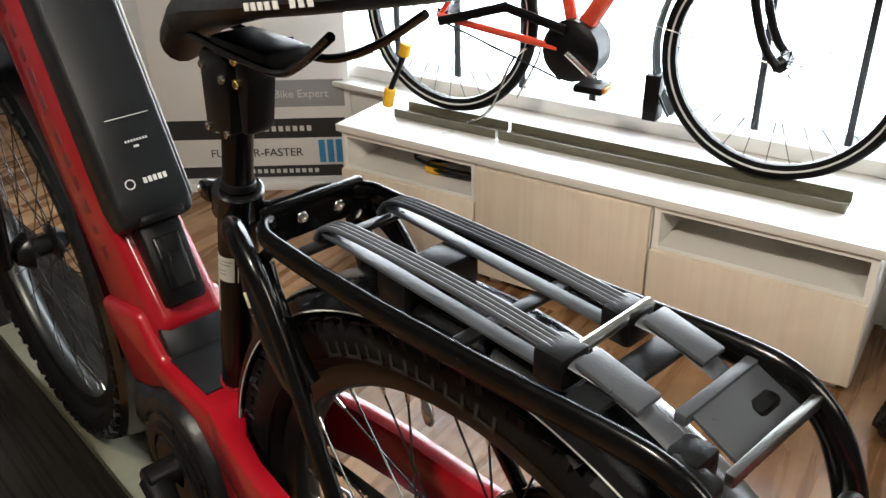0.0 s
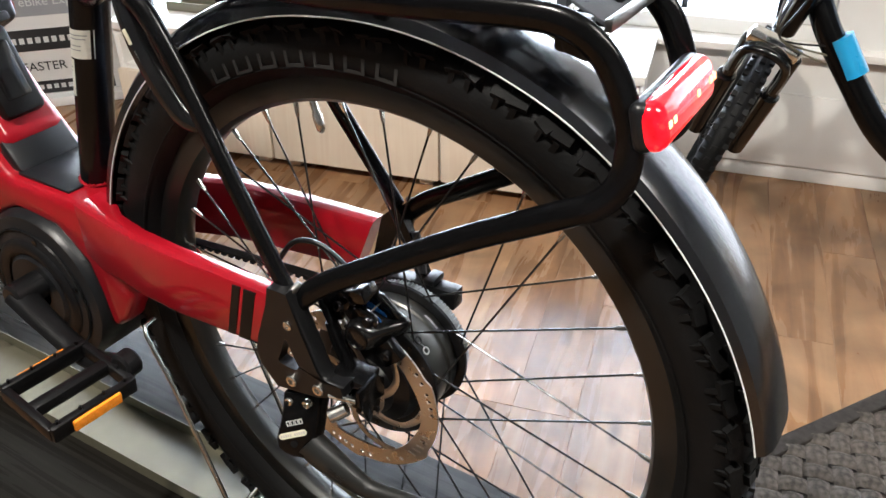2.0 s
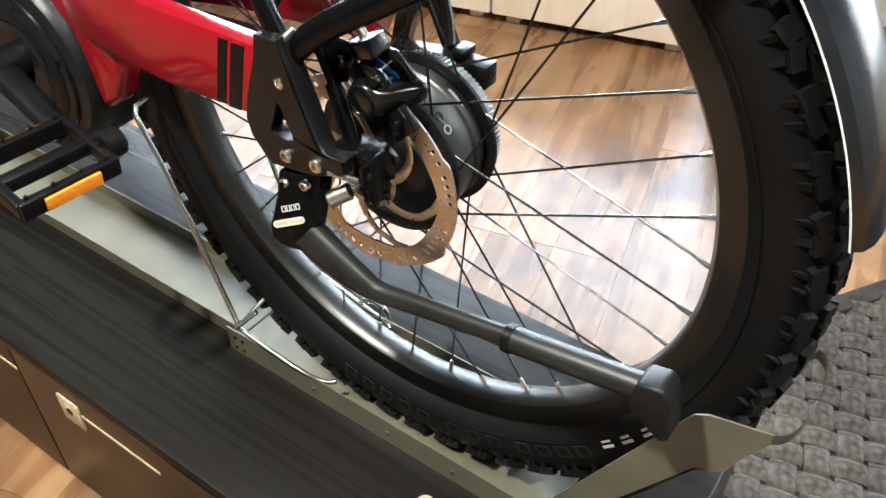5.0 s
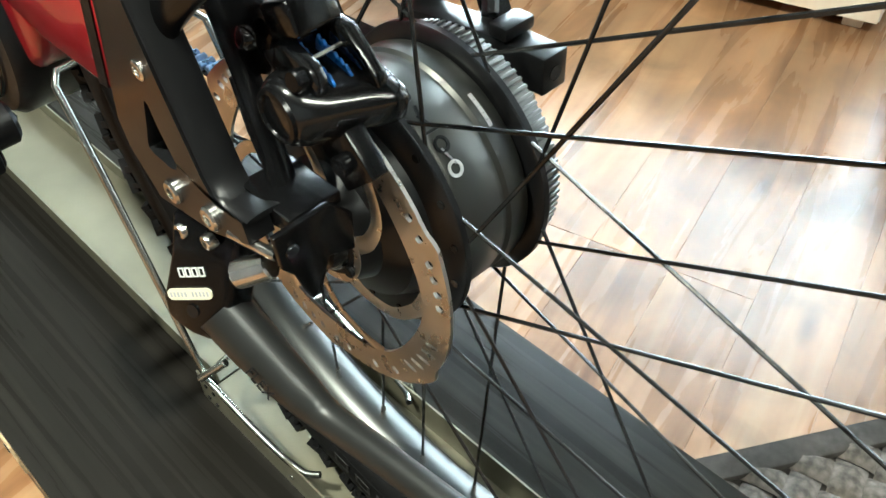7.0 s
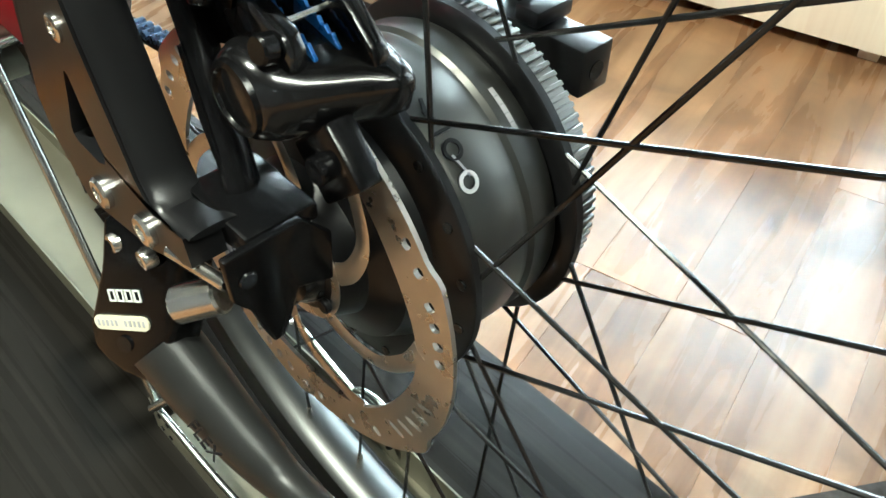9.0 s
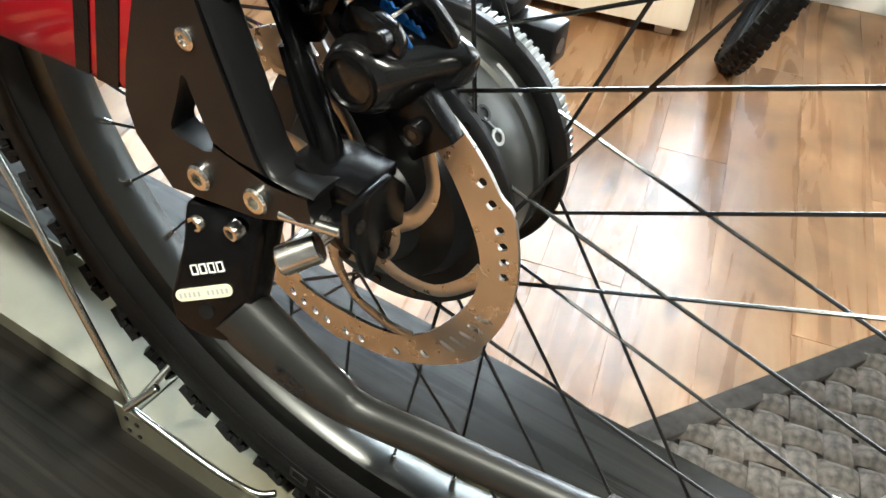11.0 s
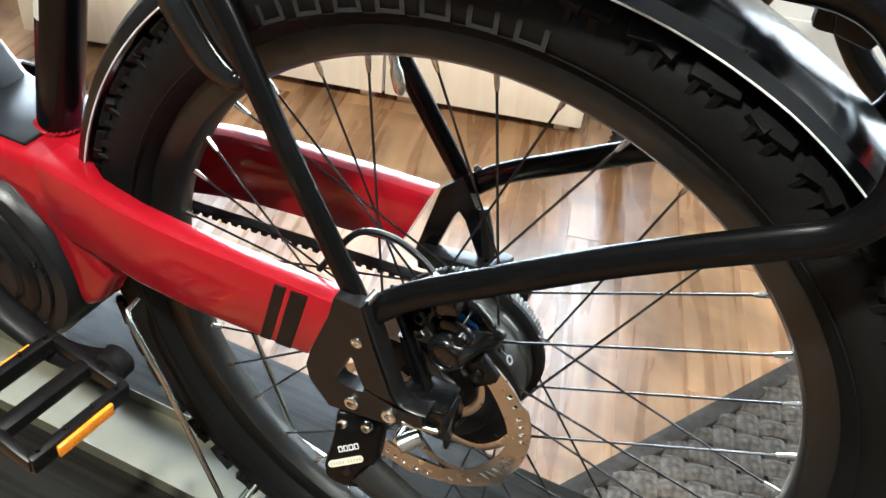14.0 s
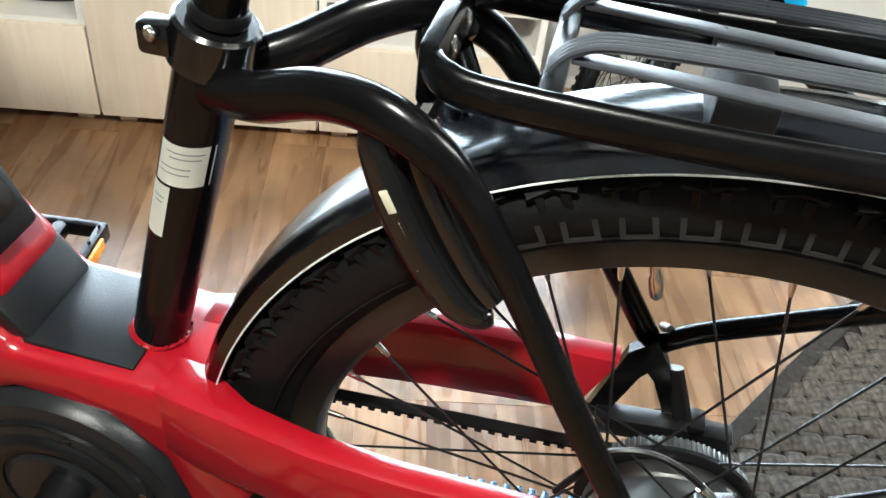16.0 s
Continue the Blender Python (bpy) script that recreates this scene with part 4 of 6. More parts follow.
front = wheel("front_wheel", H(-10.9, 0, 0), "black front rim with silver-tipped spokes", 0, 32, -0.022, 0.022, (45, 45), 0.030)
part("front_hub", lathe([(0.006, -0.05), (0.02, -0.045), (0.033, -0.024), (0.033, -0.020), (0.018, -0.014), (0.018, 0.014), (0.033, 0.020), (0.033, 0.024), (0.006, 0.05)], H(-10.9, 0, 0), 32), ANOD, front)

# rear mudguard with its pale edge line
def guard_loft(at, a0, a1, edge, crown, n=90, half=0.0365):
    """A rounded mudguard whose edges and crown follow the angle."""
    bm, rings = bmesh.new(), []
    for i in range(n + 1):
        d = a0 + (a1 - a0) * i / n
        e, c = (float(np.interp(d, *k)) for k in (edge, crown))
        sec = []
        for k in range(9):
            q = math.pi * (k / 8 - 0.5)
            sec.append((e + (c - e) * (math.cos(q) ** 0.75 - (0.10, 0.05)[k - 4] if k in (4, 5) else math.cos(q) ** 0.75 - (0.05 if k == 3 else 0)), half * math.sin(q)))
        sec += [(r - 0.0016, y * 0.965) for r, y in sec[::-1]]
        rings.append([bm.verts.new(at + Vector((r * math.cos(radians(d)), y, r * math.sin(radians(d))))) for r, y in sec])
    for u, v in zip(rings, rings[1:]):
        for j in range(18):
            bm.faces.new((u[j], u[(j + 1) % 18], v[(j + 1) % 18], v[j]))
    bm.faces.new(rings[0])
    bm.faces.new(rings[-1][::-1])
    return bm


EDGE = ((12, 60, 95, 176), (0.3645, 0.3630, 0.3545, 0.3525))
CROWN = ((12, 60, 95, 176), (0.3775, 0.3785, 0.3770, 0.3690))
guard = part("rear_mudguard", guard_loft(axle, 13, 176, EDGE, CROWN), GUARD, bike, "satin black rear mudguard with a grey edge line")
for s in (-1, 1):
    part("edge_line", tube([axle + Vector(((float(np.interp(a, *EDGE)) - 0.0005) * math.cos(radians(a)), s * 0.0367, (float(np.interp(a, *EDGE)) - 0.0005) * math.sin(radians(a)))) for a in range(13, 177, 2)], 0.0007, 6), SILVERPRINT, guard, "thin pale grey edge line")
part("guard_bracket", between(H(-0.75, -0.36, 3.62), H(-0.45, 0.36, 3.88), 0.002), PLASTIC, guard)

# ---- frame ----
def stay(side):
    """A flat tapered box tube that runs inwards to the motor."""
    bm = bmesh.new()
    rows = [(-0.62, 1.06, 0.38, 0.65, 0.88), (-1.2, 1.05, 0.34, 0.64, 0.87), (-2.0, 1.03, 0.29, 0.62, 0.85), (-2.6, 1.01, 0.27, 0.56, 0.80), (-3.1, 0.98, 0.24, 0.44, 0.70), (-3.5, 0.95, 0.20, 0.20, 0.62), (-4.0, 0.92, 0.30, 0.05, 0.50)]
    rings = []
    for x, top, low, yi, yo in rows:
        lx = x - 0.27 * max(0, 1 - (-0.62 - x) / 1.5)
        pts = []
        for px, py, pz in ((x, yi, top), (x, yo, top), (lx, yo, low), (lx, yi, low)):
            pts.append((px, py, pz))
        c = Vector((sum(p[0] for p in pts) / 4, sum(p[1] for p in pts) / 4, sum(p[2] for p in pts) / 4))
        ring = []
        for j in range(4):
            a, b, d = Vector(pts[j - 1]), Vector(pts[j]), Vector(pts[(j + 1) % 4])
            e = 0.07
            ring.append(b + (a - b).normalized() * e)
            ring.append(b + ((a - b).normalized() + (d - b).normalized()) * e * 0.3)
            ring.append(b + (d - b).normalized() * e)
        rings.append([bm.verts.new(H(v.x, side * v.y, v.z)) for v in ring])
    for u, v in zip(rings, rings[1:]):
        for j in range(12):
            bm.faces.new((u[j], u[(j + 1) % 12], v[(j + 1) % 12], v[j]))
    bm.faces.new(rings[0])
    bm.faces.new(rings[-1][::-1])
    return bm


stay_left = part("chain_stay", stay(-1), RED, bike, "glossy red chain stay with two black stripes")
stay_right = part("chain_stay", stay(1), RED, bike, "glossy red chain stay")
for x0, x1 in ((-1.005, -0.865), (-1.145, -1.05)):
    part("stripe", prism([(x0, 1.01), (x1, 1.015), (x1 - 0.16, 0.40), (x0 - 0.16, 0.39)], -0.868, -0.8815), PLASTIC, stay_left, "black stripe")
mainf = part("main_frame", prism([(-3.40, 0.92), (-3.22, 0.50), (-3.15, 0.05), (-3.10, -0.10), (-3.33, -0.52), (-3.60, -0.72), (-3.72, -0.3), (-3.80, 0.15), (-4.2, 0.50), (-4.9, 0.55), (-5.5, 0.25), (-5.95, 0.10), (-6.55, 1.15), (-5.35, 1.45), (-4.9, 0.95), (-4.3, 0.95), (-3.9, 0.94)], -0.56, 0.56, 0.010, seg=3), RED, bike, "glossy red main frame over the motor")
dt = prism([(-4.95, 1.30), (-5.40, 0.45), (-5.97, 0.11), (-8.20, 4.17), (-9.75, 7.0), (-8.6, 7.7), (-6.78, 4.80), (-5.75, 2.3)], -0.44, 0.44, 0.014, seg=3)
tube_down = part("down_tube", dt, RED, bike, "thick glossy red down tube")
sp = []
dirv = Vector((-1.73, 0, 3.15)).normalized()
turn = Matrix.Rotation(-math.atan2(dirv.z, dirv.x), 4, "Y")
for i, w in enumerate((0.016, 0.010, 0.016, 0.016, 0.016, 0.018, 0.020, 0.016, 0.015, 0.015, 0.015, 0.016)):
    c = Vector((-6.20, -0.445, 1.9)) + dirv * (0.30 * i + (0.15 if i > 5 else 0))
    sp.append((Matrix.Translation(H(*c)) @ turn, w, 0.017))
bars(sp, tube_down, DEEP_RED, "tube_mark", "dark lettering-sized marks")
seat_dir = Vector((0.47, 0, 1.86)).normalized()


def seat_at(z, r=0.0, deg=0.0):
    """A place on the seat tube's axis at that height, or r out from it (decimetres, degrees round it)."""
    p = Vector((-3.545, 0, 2.75)) + seat_dir * ((z - 2.75) / seat_dir.z)
    side = Vector((-math.sin(radians(deg)), -math.cos(radians(deg)), 0))
    return H(*(p + side * r))


tube_seat = part("seat_tube", rod(seat_at(0.75), seat_at(3.36), 0.0200, 40, 0.001), BLACK, bike, "gloss black seat tube with white paper labels")
part("seat_lug", tube([seat_at(0.55), seat_at(0.80), seat_at(0.93), seat_at(0.99)], [0.034, 0.0262, 0.0228, 0.0206], 40), RED, bike, "red welded seat tube socket")


weld = [seat_at(0.965 + 0.012 * math.sin(9 * k), 0.212, 6 * k) for k in range(60)]
part("weld_bead", tube(weld, [0.0015 + 0.0005 * math.sin(2.1 * k) for k in range(60)], 8, closed=True), RED, bike, "rippled red weld bead")


def wrap(z0, z1, d0, d1, r):
    bm = bmesh.new()
    cols = []
    for i in range(13):
        d = d0 + (d1 - d0) * i / 12
        cols.append([bm.verts.new(seat_at(z, r, d)) for z in (z0, z1)])
    for u, v in zip(cols, cols[1:]):
        bm.faces.new((u[0], v[0], v[1], u[1]))
    bmesh.ops.solidify(bm, geom=bm.faces[:], thickness=0.0003)
    return bm


lab = part("paper_label", wrap(2.52, 2.83, -118, 62, 0.2045), PAPER, tube_seat, "white paper label")
part("paper_label", wrap(2.08, 2.50, 10, 62, 0.2045), PAPER, tube_seat, "yellowish paper label")
for z, d0, d1 in ((2.77, -40, 30), (2.73, -35, 22), (2.655, -20, 40), (2.61, -20, 40), (2.40, 18, 45), (2.36, 20, 40)):
    part("print_line", wrap(z, z + 0.010, d0, d1, 0.2068), GREY, tube_seat)
col = part("seat_collar", tube([seat_at(3.30), seat_at(3.32), seat_at(3.56), seat_at(3.58)], [0.0212, 0.0248, 0.0248, 0.0225], 36), GLOSSY, bike, "black seat collar")
part("collar_lug", block((0.020, 0.016, 0.020), Matrix.Translation(seat_at(3.50, 0.30, 60)), 0.004), GLOSSY, col)
bolt(seat_at(3.56, 0.36, 45), 0.0042, col, toward=(-0.4, -1, 0))
post = part("seat_post", rod(seat_at(3.40), seat_at(4.30), 0.0145, 24, 0.001), BLACK, bike, "black suspension seat post")
part("seal_ring", tube([seat_at(3.60), seat_at(3.63), seat_at(3.67)], [0.0170, 0.0175, 0.0155], 24), PLASTIC, post)
part("link", prism([(-3.42, 4.15), (-2.95, 4.22), (-2.85, 4.9), (-3.0, 5.0), (-3.36, 4.95)], -0.20, 0.20, 0.008), PLASTIC, post, "black parallelogram link")
part("link", prism([(-2.86, 4.24), (-2.74, 4.28), (-2.62, 4.75), (-2.66, 5.02), (-2.82, 5.0)], -0.15, 0.15, 0.006), PLASTIC, post, "black rear link")
for x, z in ((-3.30, 4.25), (-3.25, 4.82), (-2.98, 4.25), (-2.93, 4.75)):
    bolt(H(x, -0.20, z), 0.0040, post, STEEL, 0.003)
for x, z in ((-2.74, 4.94), (-2.76, 4.74)):
    part("brass_bush", rod(H(x, -0.19, z), H(x, 0.19, z), 0.0045, 12, 0.0008), BRASS, post, "brass bush")
part("head_clamp", between(H(-3.05, -0.22, 4.95), H(-2.15, 0.22, 5.12), 0.005), PLASTIC, post)
# saddle
sad = bmesh.new()
rows = []
for x, w, top, low in ((-4.06, 0.12, 4.96, 4.80), (-3.94, 0.24, 5.14, 4.66), (-3.5, 0.34, 5.42, 4.98), (-2.9, 0.50, 5.56, 5.18), (-2.1, 0.80, 5.72, 5.40), (-1.3, 1.02, 5.88, 5.58), (-0.7, 1.04, 6.00, 5.70), (-0.2, 0.88, 6.06, 5.80), (0.2, 0.5, 6.08, 5.88)):
    rows.append([sad.verts.new(H(x, w * math.cos(a), (top + low) / 2 + (top - low) / 2 * math.sin(a))) for a in [2 * math.pi * j / 16 for j in range(16)]])
for u, v in zip(rows, rows[1:]):
    for j in range(16):
        sad.faces.new((u[j], u[(j + 1) % 16], v[(j + 1) % 16], v[j]))
sad.faces.new(rows[0])
sad.faces.new(rows[-1])
saddle = part("saddle", sad, PLASTIC, bike, "black saddle with a pale mark on its side")
for s in (-1, 1):
    part("rail", tube(curve_pts([H(-3.4, s * 0.2, 5.06), H(-2.7, s * 0.22, 5.02), H(-2.0, s * 0.24, 5.02), H(-1.5, s * 0.34, 5.20), H(-1.0, s * 0.4, 5.50)], 5), 0.0036, 8), GLOSSY, saddle, "bent steel saddle rail")
bars([(pose(*H(-0.86 + 0.075 * i, -1.042 + 0.006 * max(0, i - 3), 5.82 + 0.014 * i), 0, -10, 4), 0.0046, 0.0044) for i in range(9) if i != 5], saddle, SILVERPRINT, "saddle_mark")

# battery on the down tube
batt = part("battery", prism([(-5.38, 2.48), (-5.44, 2.72), (-6.55, 4.90), (-7.75, 7.30), (-8.15, 7.1), (-5.98, 2.50), (-5.70, 2.30)], -0.46, 0.46, 0.009, seg=3), COVER, bike, "dark grey frame battery with printed marks")
bd = Vector((-1.11, 0, 2.18)).normalized()
bn = Vector((bd.z, 0, -bd.x))


def on_batt(along, y):
    p = Vector((-5.44, 0, 2.72)) + bd * along + bn * 0.015
    return Matrix.Translation(H(p.x, y, p.z)) @ Matrix((Vector((0, 1, 0)), -bn, bd)).transposed().to_4x4()


bars([(on_batt(0.25, -0.02 + 0.06 * i), 0.0042, 0.0066) for i in range(5)] + [(on_batt(0.72, 0.07 + 0.035 * i), 0.0022, 0.0026) for i in range(-4, 4)] + [(on_batt(0.65, 0.03), 0.006, 0.0026), (on_batt(1.0, 0.05), 0.052, 0.0008)], batt, SILVERPRINT, "battery_mark", "white printed marks")
rg = lathe([(0.0046, 0), (0.0060, 0), (0.0060, 0.0005), (0.0046, 0.0005)], (0, 0, 0), 24, close=True)
rg.transform(on_batt(0.25, -0.20))
part("battery_ring", rg, SILVERPRINT, batt)
part("edge_trim", tube([H(-5.42, 0.45, 2.66), H(-6.55, 0.45, 4.93), H(-7.7, 0.45, 7.25)], 0.0020, 8), TOOTH, batt, "pale edge trim")
part("lock_tab", block((0.034, 0.055, 0.012), Matrix.Translation(H(-5.47, 0.02, 2.50)) @ Matrix.Rotation(radians(-25), 4, "Y"), 0.004), PLASTIC, batt)
part("battery_mount", prism([(-5.42, 2.46), (-5.00, 1.55), (-5.35, 1.35), (-5.80, 2.35)], -0.26, 0.26, 0.006), PLASTIC, bike, "black battery holder")
part("mount_face", prism([(-5.32, 2.32), (-5.06, 1.72), (-5.10, 1.70), (-5.36, 2.30)], -0.17, 0.17, 0.003), GLOSSY, bike)
part("foot_cover", prism([(-5.06, 1.36), (-4.78, 0.985), (-4.95, 0.95), (-5.36, 1.30)], -0.42, 0.42, 0.005), COVER, bike, "dark grey cover step")
part("cover_plate", prism([(-4.85, 0.995), (-4.00, 0.975), (-3.99, 0.945), (-4.85, 0.945)], -0.43, 0.43, 0.0012), COVER, bike, "matt black cover plate")

# motor, crank and pedal
mc = H(-4.62, 0, -0.42)
motor = part("motor", lathe([(0.02, -0.074), (0.045, -0.076), (0.050, -0.072), (0.056, -0.073), (0.075, -0.071), (0.079, -0.069), (0.096, -0.066), (0.102, -0.058), (0.104, 0.050), (0.096, 0.062), (0.02, 0.07)], mc, 64), COVER, bike, "black mid-mounted electric motor")
part("motor_ring", lathe([(0.052, -0.0745), (0.058, -0.0775), (0.066, -0.0765), (0.070, -0.0725)], mc, 64), PLASTIC, motor)
part("motor_nose", block((0.16, 0.10, 0.075), Matrix.Translation(H(-5.75, 0, -0.65)) @ Matrix.Rotation(radians(10), 4, "Y"), 0.02), COVER, motor)
part("motor_rim", lathe([(0.0800, -0.0700), (0.0815, -0.0722), (0.0830, -0.0700)], mc, 64), GLOSSY, motor)
# motor holes: dark discs on the face instead of shaded recesses
for d in (20, 78, 150, 300):
    part("motor_hole_disc", rod(mc + Vector((0.0735 * math.cos(radians(d)), -0.0700, 0.0735 * math.sin(radians(d)))), mc + Vector((0.0735 * math.cos(radians(d)), -0.0722, 0.0735 * math.sin(radians(d)))), 0.0036, 14), GLOSSY, motor, "dark disc for the shade in a round hole")
for d in (40, 150, 300):
    bolt(mc + Vector((0.088 * math.cos(radians(d)), -0.0630, 0.088 * math.sin(radians(d)))), 0.0042, motor, PLASTIC, 0.002, socket=False)
boss = H(-4.55, -1.02, -0.28)
foot = H(-2.66, -1.14, -0.41)
crank = part("crank", tube(curve_pts([boss, H(-4.0, -1.10, -0.43), H(-3.3, -1.16, -0.58), foot], 6), [0.0190, 0.0160, 0.0140, 0.0140], 12, flat=(0.6, 1.0), up=(0, 1, 0)), PLASTIC, bike, "black crank arm")
part("crank_boss", rod(boss + Vector((0, 0.030, 0)), boss + Vector((0, -0.012, 0)), 0.0175, 24, 0.003), PLASTIC, crank)
part("pedal_eye", rod(foot + Vector((0, 0.010, 0)), foot + Vector((0, -0.010, 0)), 0.0155, 20, 0.003), PLASTIC, crank)
bars([(Matrix.Translation(H(-3.62 + 0.055 * i, -1.252 - 0.003 * i, -0.50 - 0.012 * i)) @ Matrix.Rotation(radians(12), 4, "Y"), 0.0032, 0.0034) for i in range(8)], crank, SILVERPRINT, "crank_mark")


def pedal(at, m, label):
    """A flat cage pedal: two long plates, cross bars and orange reflectors."""
    base = Matrix.Translation(at) @ m
    hold = part("pedal", block((0.016, 0.10, 0.016), base @ Matrix.Translation((0, -0.055, 0)), 0.005), PLASTIC, bike, label)
    for s in (-1, 1):
        part("cage_plate", block((0.010, 0.098, 0.020), base @ Matrix.Translation((s * 0.042, -0.058, 0)), 0.003), PLASTIC, hold)
        part("reflector", block((0.004, 0.055, 0.013), base @ Matrix.Translation((s * 0.0485, -0.058, 0)), 0.001), ORANGE, hold, "orange pedal reflector")
    for y in (-0.012, -0.104):
        part("cross_bar", block((0.088, 0.010, 0.017), base @ Matrix.Translation((0, y, 0)), 0.003), PLASTIC, hold)
    for sx in (-1, 1):
        for y in (-0.020, -0.045, -0.072, -0.098):
            part("pin", rod(base @ Vector((sx * 0.042, y, 0.009)), base @ Vector((sx * 0.042, y, 0.014)), 0.0018, 6), PLASTIC, hold)
    return hold


pedal(H(-2.86, -1.11, -0.46), Matrix.Rotation(radians(-6), 4, "Z") @ Matrix.Rotation(radians(6), 4, "Y"), "black platform pedal with orange reflectors")
pedal(H(-6.15, 1.95, -0.05), Matrix.Rotation(radians(8), 4, "Z"), "black platform pedal with orange reflectors")
part("crank", tube(curve_pts([H(-4.55, 0.95, -0.28), H(-5.3, 1.02, -0.05), H(-6.25, 1.10, 0.15)], 5), [0.016, 0.011, 0.0125], 12, flat=(0.6, 1.0), up=(0, 1, 0)), PLASTIC, bike, "black crank arm")
part("front_sprocket", lathe([(0.03, 0.066), (0.073, 0.066), (0.077, 0.070), (0.077, 0.078), (0.073, 0.082), (0.03, 0.082)], mc, 48, close=True), STEEL, bike, "steel front belt sprocket")

# toothed drive belt: upper and lower run
belt = bmesh.new()
rc, rf, by = 0.0430, 0.0500, 0.0385
up_a, up_b = mc + Vector((0.004, 0.0, rf)), axle + Vector((0.004, 0.0, rc))
lo_a, lo_b = mc + Vector((0.004, 0.0, -rf)), axle + Vector((0.004, 0.0, -rc))
loop = [up_a + (up_b - up_a) * i / 12 for i in range(13)] + [axle + Vector((rc * math.cos(radians(d)), 0, rc * math.sin(radians(d)))) for d in range(75, -76, -15)] + [lo_b + (lo_a - lo_b) * i / 12 for i in range(13)] + [mc + Vector((rf * math.cos(radians(d)), 0, rf * math.sin(radians(d)))) for d in range(-105, -256, -15)]
loop = [p + Vector((0, by, 0)) for p in loop]
band = []
for i, p in enumerate(loop):
    d = (loop[(i + 1) % len(loop)] - loop[i - 1]).normalized()
    out = Vector((d.z, 0, -d.x)) * -0.0012
    band.append([belt.verts.new(p + out * k + Vector((0, y, 0))) for k, y in ((1, -0.0055), (1, 0.0055), (-1, 0.0055), (-1, -0.0055))])
for u, v in zip(band, band[1:] + band[:1]):
    for j in range(4):
        belt.faces.new((u[j], u[(j + 1) % 4], v[(j + 1) % 4], v[j]))
teeth = bmesh.new()
for a, b in ((up_a, up_b), (lo_b, lo_a)):
    n = int((b - a).length / 0.011)
    inward = Vector((0, by, -0.0026)) if a is up_a else Vector((0, by, 0.0026))
    for i in range(n):
        block((0.0055, 0.011, 0.0045), Matrix.Translation(a + (b - a) * (i + 0.5) / n + inward), 0, teeth)
bl = part("drive_belt", belt, RUBBER, bike, "black toothed rubber drive belt")
tagged(part("belt_teeth", teeth, RUBBER, bl), kind="stuff")
# lower-run teeth of the black belt, coloured blue for the light they catch
for i in range(30):
    c = lo_b + (lo_a - lo_b) * (i + 0.5) / 42 + Vector((0, by, 0.0058))
    part("belt_tooth", rod(c + Vector((0, -0.0065, 0)), c + Vector((0, 0.0065, 0)), 0.0036, 10, 0.0006), BLUE_SHEEN, bl, "belt tooth with the blue sheen put in its colour")

# ---- seat stays and drop-outs ----
for s in (-1, 1):
    pts = curve_pts([seat_at(3.18) + Vector((0, s * 0.006, 0)), H(-3.02, s * 0.28, 3.32), H(-2.62, s * 0.46, 3.53), H(-2.28, s * 0.60, 3.60), H(-1.98, s * 0.67, 3.50), H(-1.76, s * 0.70, 3.30), H(-1.50, s * 0.73, 2.92)], 6) + [H(-1.02, s * 0.80, 2.10), H(-0.46, s * 0.88, 1.20)]
    part("seat_stay", tube(pts, [0.0140, 0.0135, 0.0130, 0.0122, 0.0105, 0.0088, 0.0085], 14, flat=(1.1, 0.8), up=(0, 1, 0)), BLACK, bike, "bent satin black seat stay")


def holed_plate(y0, y1):
    """The drop-out plate with its three-cornered window."""
    bm = bmesh.new()
    outer = [(-0.56, 1.28), (-0.60, 1.09), (-0.74, 0.70), (-0.79, 0.50), (-0.76, 0.35), (-0.59, 0.14), (-0.10, 0.22), (0.19, 0.34), (0.17, 0.45), (-0.02, 0.43), (-0.09, 0.53), (-0.24, 0.93), (-0.35, 1.28)]
    inner = [(-0.42, 0.77), (-0.43, 0.76), (-0.48, 0.62), (-0.53, 0.50), (-0.53, 0.47), (-0.50, 0.45), (-0.36, 0.44), (-0.31, 0.46), (-0.30, 0.49), (-0.30, 0.51), (-0.31, 0.53), (-0.36, 0.64), (-0.40, 0.76)]
    layers = []
    for y in (y0, y1):
        layers.append(([bm.verts.new(H(x, y, z)) for x, z in outer], [bm.verts.new(H(x, y, z)) for x, z in inner]))
    n = len(outer)
    for i in range(n):
        j = (i + 1) % n
        for o, q in layers:
            bm.faces.new((o[i], o[j], q[j], q[i]))
        bm.faces.new((layers[0][0][i], layers[0][0][j], layers[1][0][j], layers[1][0][i]))
        bm.faces.new((layers[0][1][i], layers[0][1][j], layers[1][1][j], layers[1][1][i]))
    return bm


def frame_plate(outer, inner, y0, y1):
    """A plate with one window; both outlines have as many corners."""
    bm = bmesh.new()
    layers = [([bm.verts.new(H(x, y, z)) for x, z in outer], [bm.verts.new(H(x, y, z)) for x, z in inner]) for y in (y0, y1)]
    for i in range(len(outer)):
        j = (i + 1) % len(outer)
        for o, q in layers:
            bm.faces.new((o[i], o[j], q[j], q[i]))
        for k in (0, 1):
            bm.faces.new((layers[0][k][i], layers[0][k][j], layers[1][k][j], layers[1][k][i]))
    return bm


